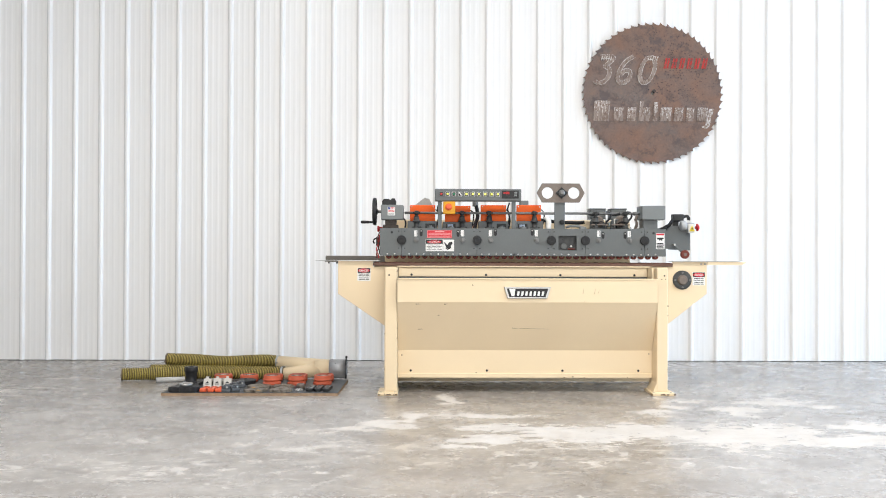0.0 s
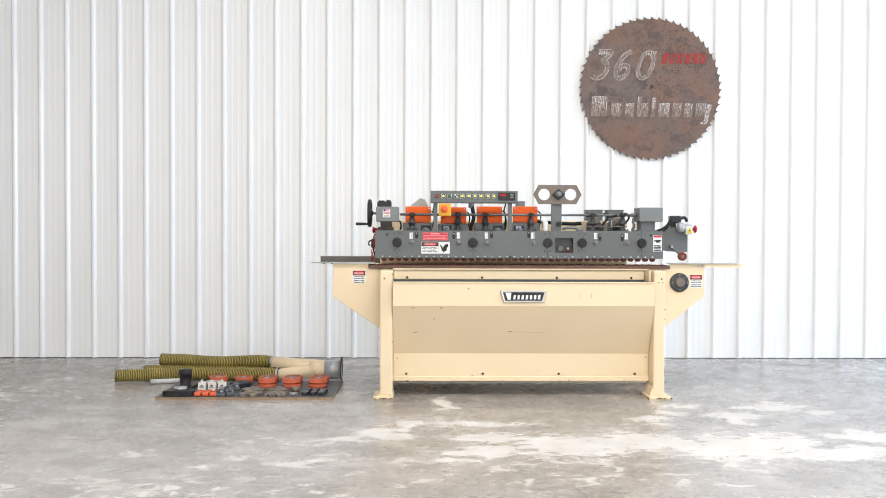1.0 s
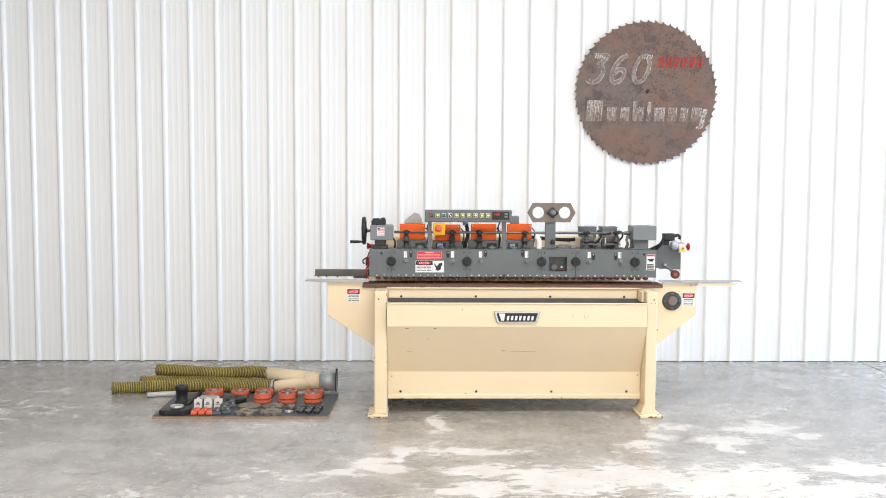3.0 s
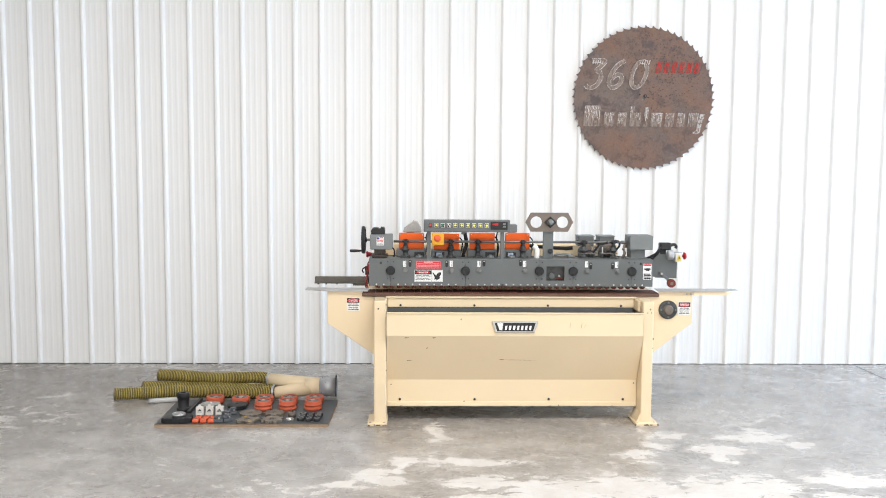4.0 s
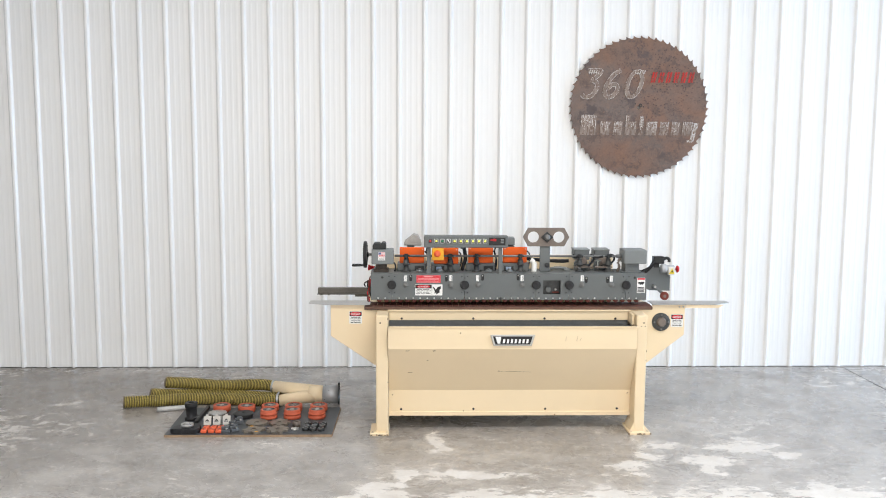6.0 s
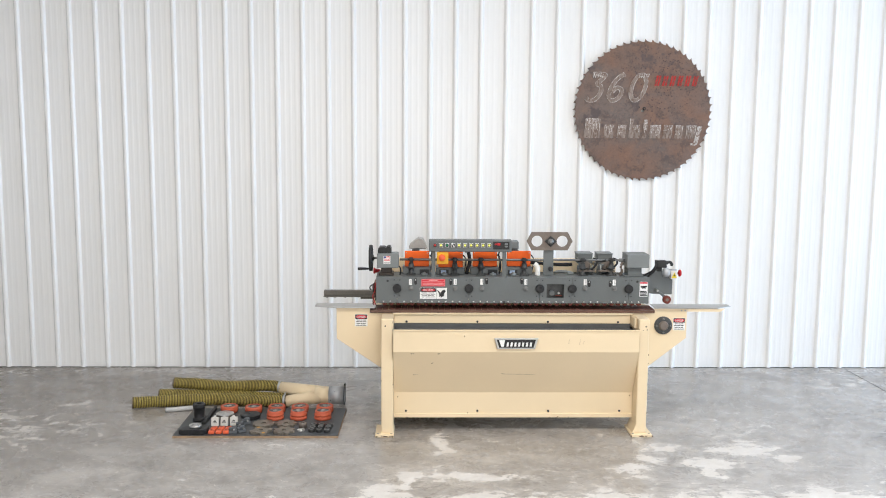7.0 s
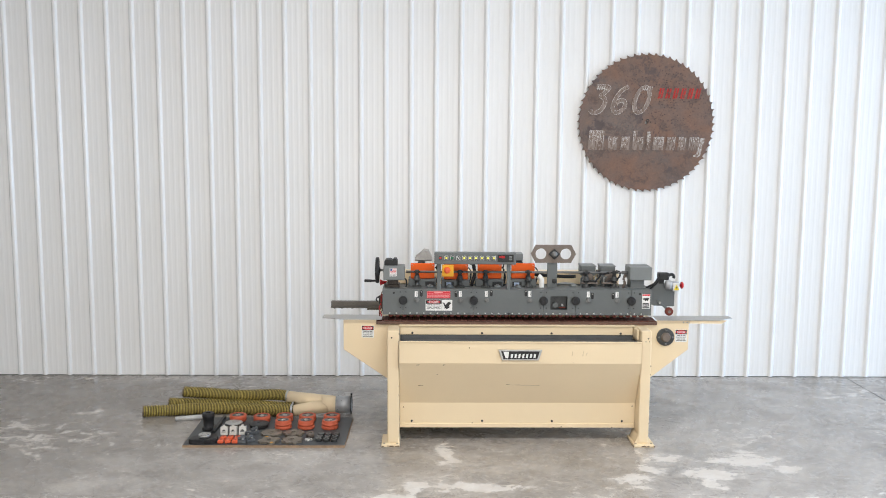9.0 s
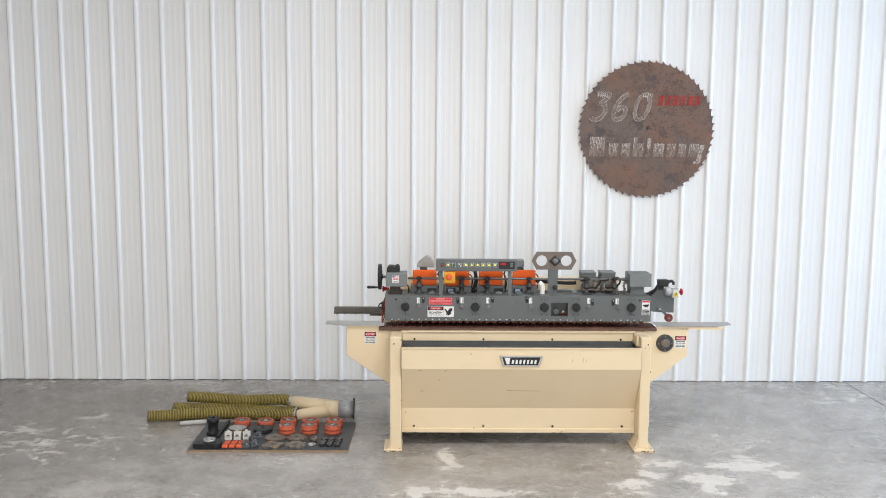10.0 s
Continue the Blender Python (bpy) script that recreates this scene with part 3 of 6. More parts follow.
bx(lip, -0.226, 1.485, 5.808, 5.824, 0.762, 0.771, 0.003, 2)
part("lip", lip, CREAM, trough)
part("trough_liner", box(-0.224, 1.484, 5.820, 6.06, 0.735, 0.742, 0), TRAY, machine, "dark grey liner inside the trough")
part("trough_back", box(-0.226, 1.485, 6.06, 6.066, 0.09, 0.734, 0), CREAM, machine)
part("liner_back", box(-0.224, 1.463, 6.014, 6.020, 0.742, 0.7755, 0), TRAY, machine, "dark grey liner inside the trough")
for x in (-0.140, 0.372, 0.881, 1.393):
    piece("bolt", bolt_me, machine, Matrix.Translation((x, 5.968, 0.147)))


def scratch(x0, z0, x1, z1, y, w, material=CHIP):
    bm = bmesh.new()
    d = Vector((x1 - x0, z1 - z0)).normalized() * w
    prism(bm, [(x0, z0), (x1 + d.y * 0.2, z1 - d.x * 0.2), (x1, z1), (x0 - d.y, z0 + d.x)], y, y + 0.002)
    return bm


def slope_y(z):
    return 5.812 + (0.614 - z) / 0.331 * 0.156 - 0.0012


for x0, z0, x1, z1, w in ((-0.105, 0.598, -0.078, 0.601, 0.006), (0.083, 0.596, 0.103, 0.604, 0.007), (0.040, 0.520, 0.056, 0.531, 0.004),
                          (-0.092, 0.428, -0.055, 0.430, 0.004), (0.535, 0.437, 0.565, 0.437, 0.005), (0.565, 0.436, 0.775, 0.432, 0.0022)):
    part("scratch", scratch(x0, z0, x1, z1, slope_y((z0 + z1) / 2), w), CHIP, trough)
for x0, z0, x1, z1, w in ((0.995, 0.672, 0.996, 0.706, 0.005), (1.071, 0.668, 1.073, 0.708, 0.005), (1.092, 0.672, 1.098, 0.692, 0.004), (1.098, 0.69, 1.104, 0.688, 0.003), (1.000, 0.620, 1.006, 0.621, 0.004)):
    part("old_mark", scratch(x0, z0, x1, z1, 5.8115, w), BEIGE, trough, "faded tan marks")
for x, z in ((0.268, 0.726), (0.30, 0.132), (0.95, 0.106), (-0.2, 0.25), (1.465, 0.26)):
    part("paint_chip", cyl((x, 5.8105 if z > 0.6 else (5.960 if z < 0.12 else 5.9672), z), "y", 0.0045, 0.002, 8), CHIP, trough)

# maker's plate: the name is left as plain bars
badge = part("maker_plate", prism(bmesh.new(), [(0.472, 0.715), (0.780, 0.715), (0.757, 0.639), (0.495, 0.639)], 5.800, 5.8115, 0.003), STEEL, machine, "silver and black maker's plate")
part("plate_field", prism(bmesh.new(), [(0.490, 0.705), (0.762, 0.705), (0.745, 0.649), (0.507, 0.649)], 5.7985, 5.801), LABEL_BLACK, badge)
part("name_bar", prism(bmesh.new(), [(0.506, 0.702), (0.546, 0.702), (0.540, 0.656), (0.522, 0.656)], 5.7965, 5.7988), WHITE, badge)
for k in range(7):
    x = 0.557 + k * 0.0268
    part("name_bar", prism(bmesh.new(), [(x, 0.658), (x + 0.014, 0.658), (x + 0.018, 0.686), (x + 0.004, 0.686)], 5.7965, 5.7988), WHITE, badge)

# wings at both ends of the bed
wing = bmesh.new()
prism(wing, [(-0.638, 0.880), (-0.638, 0.656), (-0.322, 0.441), (-0.24, 0.441), (-0.24, 0.842), (-0.400, 0.842), (-0.400, 0.880)], 6.050, 6.060, 0.002)
prism(wing, [(-0.638, 0.878), (-0.638, 0.656), (-0.322, 0.441), (-0.318, 0.447), (-0.632, 0.660), (-0.632, 0.878)], 6.060, 6.19)
left_wing = part("left_wing", wing, CREAM, machine)
wing = bmesh.new()
prism(wing, [(1.645, 0.882), (1.645, 0.848), (1.49, 0.848), (1.49, 0.455), (1.615, 0.455), (1.881, 0.664), (1.881, 0.882)], 6.050, 6.060, 0.002)
prism(wing, [(1.615, 0.455), (1.881, 0.664), (1.881, 0.880), (1.875, 0.880), (1.875, 0.668), (1.611, 0.461)], 6.060, 6.18)
right_wing = part("right_wing", wing, CREAM, machine)
for x in (1.846, 1.873):
    part("wing_bolt", cyl((x - 0.006, 6.044, 0.866), "y", 0.006, 0.007, 10), STEEL, right_wing)
for z in (0.81, 0.72, 0.60):
    part("hinge_pin", cyl((-0.318, 6.038, z), "z", 0.004, 0.018, 8), CREAM, left_wing)
flange = bmesh.new()
lathe(flange, (1.710, 6.050, 0.757), "y", [(0, -0.016), (0.052, -0.016), (0.060, -0.013), (0.065, -0.008), (0.065, 0), (0, 0)], 36)
fl_ob = part("bearing_flange", flange, GREY_DARK, right_wing, "round grey bearing flange")
hub = bmesh.new()
lathe(hub, (1.710, 6.034, 0.757), "y", [(0, -0.020), (0.026, -0.020), (0.029, -0.017), (0.036, 0), (0, 0)], 28)
part("hub", hub, PLATE_STEEL, fl_ob, "worn steel hub")
for k in range(4):
    a = radians(0 + 90 * k)
    part("flange_bolt", cyl((1.710 + 0.050 * math.cos(a), 6.026, 0.757 + 0.050 * math.sin(a)), "y", 0.0065, 0.009, 10), ROD, fl_ob)

# infeed and outfeed plates
part("infeed_plate", slab(bmesh.new(), [(-0.640, 6.030), (-0.795, 6.085), (-0.795, 6.20), (-0.36, 6.20), (-0.36, 6.030)], 0.8805, 0.8845), STEEL, machine, "thin bare steel infeed plate")
part("outfeed_plate", slab(bmesh.new(), [(1.646, 6.030), (2.10, 6.030), (2.215, 6.10), (2.215, 6.19), (1.646, 6.19)], 0.8825, 0.8865), STEEL, machine, "thin bare steel outfeed plate")
out_lip = bmesh.new()
prism(out_lip, [(1.8815, 0.882), (1.8815, 0.860), (2.118, 0.860), (2.155, 0.882)], 6.036, 6.048)
part("outfeed_lip", out_lip, CREAM, machine)
guide = bmesh.new()
bx(guide, -0.784, -0.20, 6.585, 6.625, 0.868, 0.914, 0.002)
bx(guide, -0.784, -0.20, 6.545, 6.585, 0.868, 0.874, 0.001)
bx(guide, -0.50, -0.20, 6.555, 6.63, 0.852, 0.866, 0.001)
rail = part("infeed_guide", guide, GUIDE, machine, "brownish grey angle guide rail")
for gx in (-0.76, -0.70, -0.62):
    part("guide_bolt", cyl((gx, 6.59, 0.856), "z", 0.006, 0.013, 8), DARK, rail)

# conveyor: rail in front, pads on top
part("chain_rail", box(-0.400, 1.643, 6.030, 6.052, 0.848, 0.868, 0.002), RAIL, machine, "rust-brown conveyor rail")
part("chain_rail", box(-0.400, 1.643, 6.200, 6.222, 0.8665, 0.871, 0.001), RAIL, machine, "rust-brown conveyor rail")
pad_bm = bmesh.new()
bx(pad_bm, -0.0205, 0.0205, -0.072, 0.072, -0.007, 0.004, 0.002)
bx(pad_bm, -0.003, 0.003, -0.072, 0.072, 0.004, 0.006, 0)
pad_me = mesh_of("chain_pad", pad_bm, PAD)
random.seed(4)
for k in range(46):
    x = -0.378 + k * 0.0445
    piece("chain_pad", pad_me, machine, pose(x, 6.127, 0.868 + random.uniform(-0.001, 0.001), 0, 0, random.uniform(-1, 1)))

# the head: hollow grey case with separate front plates
HX0, HX1, HZ0, HZ1, HY = -0.355, 1.598, 0.917, 1.104, 6.040
case = bmesh.new()
bx(case, HX0, HX1, 6.26, 6.30, HZ0 + 0.01, HZ1, 0.003)
bx(case, HX0, HX1, HY + 0.009, 6.30, HZ1 - 0.008, HZ1, 0.001)
bx(case, HX0, HX0 + 0.010, HY + 0.009, 6.26, HZ0 + 0.01, HZ1 - 0.008, 0.001)
bx(case, HX1 - 0.010, HX1, HY + 0.009, 6.26, HZ0 + 0.01, HZ1 - 0.008, 0.001)
bx(case, HX0 + 0.010, HX1 - 0.010, 6.12, 6.26, HZ0 + 0.02, HZ0 + 0.030, 0.001)
head = part("head_case", case, GREY, machine, "grey enamelled head case")
SEAMS = (-0.206, 0.306, 0.812, 1.045, 1.450)
edges = (HX0, *SEAMS, HX1)
for a, b in zip(edges, edges[1:]):
    g = bmesh.new()
    xa, xb = a + 0.0008, b - 0.0008
    if a > 0.8 and b < 1.1:
        for q in ((xa, 0.862, HZ0, HZ1), (0.986, xb, HZ0, HZ1), (0.862, 0.986, HZ0, 0.957), (0.862, 0.986, 1.056, HZ1)):
            bx(g, q[0], q[1], HY, HY + 0.009, q[2], q[3], 0)
    else:
        bx(g, xa, xb, HY, HY + 0.009, HZ0, HZ1, 0.0012)
    part("front_plate", g, GREY, head)
# inside the small window
part("drive_sprocket", cyl((0.905, 6.078, 0.985), "y", 0.020, 0.012, 18), GREY, head)
part("inner_web", box(0.83, 1.03, 6.090, 6.096, 0.93, 1.095, 0.001), GREY_DARK, head)
part("drive_link", box(0.93, 0.98, 6.072, 6.088, 0.962, 0.970, 0.002), ROLLER, head, "dark red link")
part("window_bolt", cyl((0.955, 6.072, 0.985), "y", 0.008, 0.02, 10), STEEL, head)

knob_bm = bmesh.new()
lathe(knob_bm, (0, 0, 0), "y", [(0, -0.0205), (0.010, -0.0205), (0.012, -0.0222), (0.019, -0.0222), (0.021, -0.0205), (0.028, -0.0205), (0.031, -0.017), (0.031, -0.004), (0.026, 0), (0, 0)], 28)
knob_me = mesh_of("knob", knob_bm, BLACK)
screw_me = mesh_of("screw", lathe(bmesh.new(), (0, 0, 0), "y", [(0, -0.0025), (0.004, -0.002), (0.0048, 0), (0, 0)], 8), DARK)
for x in SEAMS:
    piece("knob", knob_me, head, Matrix.Translation((x, HY, 1.024)))
    for dx in (-0.02, 0.02):
        for z in (1.083, 0.968):
            piece("screw", screw_me, head, Matrix.Translation((x + dx, HY, z)))
big_screw = mesh_of("screw", lathe(bmesh.new(), (0, 0, 0), "y", [(0, -0.003), (0.006, -0.003), (0.0085, 0), (0, 0)], 12), DARK)
for x, z in ((-0.273, 1.076), (1.512, 1.076), (0.56, 0.926)):
    piece("screw", big_screw, head, Matrix.Translation((x, HY, z)))

pin_bm = bmesh.new()
lathe(pin_bm, (0, 0, 0), "y", [(0, -0.026), (0.008, -0.026), (0.010, -0.023), (0.010, -0.012), (0.016, -0.011), (0.017, -0.002), (0.017, 0), (0, 0)], 18)
pin_me = mesh_of("stop_pin", pin_bm, ROD)
slot_bm = bmesh.new()
prism(slot_bm, [(0.010 * math.cos(a), 0.0135 + 0.010 * math.sin(a)) for a in [k * math.pi / 7 for k in range(8)]] + [(0.010 * math.cos(a), -0.0135 + 0.010 * math.sin(a)) for a in [math.pi + k * math.pi / 7 for k in range(8)]], -0.0018, 0.0)
slot_me = mesh_of("slot", slot_bm, BLACK)
tip_me = mesh_of("slot_tip", lathe(bmesh.new(), (0, 0, 0), "y", [(0, -0.012), (0.004, -0.011), (0.005, -0.0015), (0, -0.0015)], 10), STEEL)
tag_bm = bmesh.new()
bx(tag_bm, -0.0105, 0.0105, -0.0016, 0.0, -0.021, 0.021, 0)
tag_me = mesh_of("scale_label", tag_bm, WHITE)
bar_bm = bmesh.new()
bx(bar_bm, -0.0012, 0.0012, -0.0026, -0.0017, -0.017, 0.017, 0)
bar_me = mesh_of("scale_mark", bar_bm, LABEL_BLACK)
for wx, wz, sx, sz, px in ((-0.111, 1.069, -0.074, 1.073, -0.107), (0.208, 1.071, 0.177, 1.071, 0.210), (0.397, 1.071, 0.432, 1.077, 0.400),
                           (0.711, 1.072, 0.683, 1.079, 0.714), (1.137, 1.071, 1.166, 1.060, 1.137), (1.345, 1.069, 1.317, 1.060, 1.350)):
    tag = piece("scale_label", tag_me, head, Matrix.Translation((wx, HY, wz)))
    piece("scale_mark", bar_me, head, Matrix.Translation((wx + 0.004, HY, wz)))
    piece("slot", slot_me, head, Matrix.Translation((sx, HY, sz)))
    piece("slot_tip", tip_me, head, Matrix.Translation((sx, HY, sz + 0.012)))
    piece("stop_pin", pin_me, head, Matrix.Translation((px, HY, 1.025)))

roll_bm = bmesh.new()
lathe(roll_bm, (0, 0, 0), "y", [(0.006, -0.022), (0.0155, -0.022), (0.0185, -0.019), (0.0185, 0.019), (0.0155, 0.022), (0.006, 0.022), (0.006, -0.022)], 18)
roll_me = mesh_of("pressure_roller", roll_bm, ROLLER)
cap_me = mesh_of("roller_bolt", lathe(bmesh.new(), (0, 0, 0), "y", [(0, -0.008), (0.0035, -0.0075), (0.0056, -0.005), (0.006, 0), (0, 0)], 12), CHROME)
arm_bm = bmesh.new()
bx(arm_bm, -0.006, 0.006, -0.012, 0.012, 0.0, 0.05, 0.001)
arm_me = mesh_of("roller_arm", arm_bm, DARK)
for k in range(38):
    x = -0.303 + k * 0.0494
    if x > 1.53:
        break
    piece("pressure_roller", roll_me, head, Matrix.Translation((x + 0.008, 6.085, 0.914)))
    piece("roller_arm", arm_me, head, Matrix.Translation((x + 0.008, 6.122, 0.905)))
    if min(abs(x - s) for s in SEAMS) > 0.019 and abs(x - 1.26) > 0.03:
        piece("roller_bolt", cap_me, head, Matrix.Translation((x, HY, 0.9285)))

# labels
def plate(x0, x1, z0, z1, y, material, parent, name="label_plate", label=""):
    return part(name, box(x0, x1, y, y + 0.0012, z0, z1, 0), material, parent, label)


def danger_label(x0, x1, z0, z1, y, parent, head_h, name="danger_sticker"):
    lab = plate(x0, x1, z0, z1, y - 0.0012, WHITE, parent, name, "white danger sticker with red and black heading")
    w = x1 - x0
    plate(x0 + w * 0.03, x1 - w * 0.03, z1 - head_h, z1 - 0.002, y - 0.0022, LABEL_BLACK, lab, "heading_field")
    ov = bmesh.new()
    cx, cz = (x0 + x1) / 2, z1 - head_h / 2 - 0.001
    prism(ov, [(cx + w * 0.44 * math.cos(2 * math.pi * k / 24), cz + head_h * 0.40 * math.sin(2 * math.pi * k / 24)) for k in range(24)], y - 0.0030, y - 0.0020)
    part("heading_oval", ov, LABEL_RED, lab)
    lettering("heading_word", "DANGER", head_h * 0.42, w * 0.68, (cx, y - 0.0034, cz), WHITE, lab, 0.003)
    rows = 4
    room = z1 - head_h - z0
    for k in range(rows):
        zz = z1 - head_h - room * (k + 0.75 + (0.25 if k > 1 else 0)) / (rows + 0.7)
        ww = w * (0.36 if k % 2 == 0 else 0.40)
        for fa, fb in ((-1.0, -0.45), (-0.35, 0.25), (0.35, 1.0)) if k % 2 else ((-1.0, -0.2), (-0.08, 0.30), (0.42, 1.0)):
            plate(cx + ww * fa, cx + ww * fb, zz - room * 0.042, zz + room * 0.042, y - 0.0021, LABEL_BLACK, lab, "text_bar")
    return lab


danger_label(-0.507, -0.417, 0.745, 0.833, 6.050, left_wing, 0.034)
danger_label(1.782, 1.869, 0.721, 0.811, 6.050, right_wing, 0.034)
rs = plate(-0.034, 0.136, 1.038, 1.091, HY - 0.0012, LABEL_RED, head, "warning_sticker", "red warning sticker with white border")
for q in ((-0.031, 0.133, 1.0865, 1.0885), (-0.031, 0.133, 1.0405, 1.0425), (-0.031, -0.029, 1.0405, 1.0885), (0.131, 0.133, 1.0405, 1.0885), (0.020, 0.082, 1.078, 1.0845)):
    plate(*q, HY - 0.0021, PALE_RED, rs, "sticker_border")
for k in range(3):
    plate(-0.024, 0.126, 1.0685 - k * 0.010, 1.072 - k * 0.010, HY - 0.0021, PALE_RED, rs, "text_bar")
ds = plate(-0.043, 0.150, 0.948, 1.027, HY - 0.0012, WHITE, head, "danger_sticker", "white danger sticker with a black pictogram")
plate(-0.041, 0.073, 0.998, 1.025, HY - 0.0021, LABEL_BLACK, ds, "heading_field")
ov = bmesh.new()
prism(ov, [(0.016 + 0.048 * math.cos(2 * math.pi * k / 24), 1.0115 + 0.010 * math.sin(2 * math.pi * k / 24)) for k in range(24)], HY - 0.0030, HY - 0.0020)
part("heading_oval", ov, LABEL_RED, ds)
lettering("heading_word", "DANGER", 0.010, 0.070, (0.016, HY - 0.0034, 1.0115), WHITE, ds, 0.003)
for k in range(4):
    for xa, xb in ((-0.036, -0.008), (-0.003, 0.030), (0.035, 0.066)) if k % 2 else ((-0.030, 0.006), (0.012, 0.058)):
        plate(xa, xb, 0.989 - k * 0.0098, 0.9925 - k * 0.0098, HY - 0.0021, LABEL_BLACK, ds, "text_bar")
plate(0.0745, 0.0758, 0.950, 1.025, HY - 0.0021, LABEL_BLACK, ds, "sticker_border")
pic = bmesh.new()
prism(pic, [(0.080, 1.012), (0.090, 1.006), (0.103, 0.990), (0.118, 1.010), (0.136, 1.014), (0.140, 1.000), (0.128, 0.985), (0.131, 0.972), (0.118, 0.963), (0.104, 0.956), (0.106, 0.968), (0.092, 0.962), (0.096, 0.976)], HY - 0.0030, HY - 0.0020)
part("pictogram", pic, LABEL_BLACK, ds)
gs = plate(1.529, 1.587, 0.968, 1.075, HY - 0.0012, WHITE, head, "guard_sticker", "narrow white sticker with red heading and black pictograms")
plate(1.531, 1.585, 1.062, 1.073, HY - 0.0021, LABEL_RED, gs, "heading_field")
pic = bmesh.new()
prism(pic, [(1.534, 1.044), (1.556, 1.046), (1.577, 1.047), (1.582, 1.038), (1.572, 1.034), (1.570, 1.022), (1.562, 1.030), (1.550, 1.024), (1.548, 1.034), (1.538, 1.034)], HY - 0.0022, HY - 0.001)
part("pictogram", pic, LABEL_BLACK, gs)
for k in range(4):
    plate(1.533, 1.583 - 0.004 * (k % 2), 0.972 + k * 0.010, 0.979 + k * 0.010, HY - 0.0021, LABEL_BLACK if k != 1 else TRAY, gs, "text_bar")

# control box on two posts
for x0, x1 in ((0.0385, 0.066), (0.5430, 0.570)):
    part("box_post", box(x0, x1, 6.0430, 6.0650, HZ1, 1.2910, 0.002), GREY, machine)
cb = part("control_box", box(0.0187, 0.606, 6.0200, 6.1000, 1.2891, 1.3719, 0.004, 2), GREY, machine, "long grey push-button control box")
part("box_cover", box(0.0237, 0.601, 6.0175, 6.0205, 1.2940, 1.3670, 0.001), GREY, cb)
button_colours = (GLOW_RED, LAMP_YELLOW, LAMP_GREEN, WHITE) + (LAMP_YELLOW,) * 6
for k, m in enumerate(button_colours):
    x = 0.062 + k * 0.0426
    bz = part("button_bezel", box(x - 0.0135, x + 0.0135, 6.0135, 6.0176, 1.3211, 1.3507, 0.0015), WHITE if k else GREY_LIGHT, cb, "pale square bezel")
    part("button_well", box(x - 0.0110, x + 0.0110, 6.0120, 6.0136, 1.3236, 1.3482, 0), LABEL_BLACK, bz)
    if k == 3:
        part("key_lever", prism(bmesh.new(), [(x - 0.010, 1.3463), (x - 0.004, 1.3482), (x + 0.010, 1.3275), (x + 0.005, 1.3246)], 6.0030, 6.0122), WHITE, bz)
    else:
        part("button", box(x - 0.0072, x + 0.0072, 6.0065, 6.0121, 1.3290, 1.3428, 0.002), m, bz)
pn = part("display_panel", box(0.4725, 0.588, 6.0135, 6.0176, 1.3078, 1.3611, 0.001), LABEL_BLACK, cb, "black display with red read-out")
part("readout", box(0.5000, 0.524, 6.0115, 6.0136, 1.3360, 1.3530, 0), RED, pn)
part("readout", box(0.4834, 0.505, 6.0115, 6.0136, 1.3394, 1.3492, 0), RED, pn)
for z in (1.3463, 1.3285):
    part("small_button", box(0.5554, 0.576, 6.0100, 6.0136, z - 0.006, z + 0.006, 0.001), GREY_LIGHT, pn)
part("small_button", box(0.5051, 0.526, 6.0100, 6.0136, 1.3167, 1.3265, 0.001), DARK, pn)
st = part("stop_switch", box(0.0750, 0.157, 6.0100, 6.0420, 1.2010, 1.2850, 0.005, 2), YELLOW, machine, "yellow stop switch box")
part("stop_ring", cyl((0.1115, 6.0070, 1.2476), "y", 0.024, 0.004, 24), ORANGE, st)
sb = bmesh.new()
lathe(sb, (0.1115, 6.0070, 1.2476), "y", [(0, -0.020), (0.0118, -0.019), (0.0187, -0.015), (0.0197, -0.008), (0.0118, -0.006), (0.0118, 0), (0, 0)], 24)
part("stop_button", sb, BRIGHT_ORANGE, st, "round orange mushroom button")

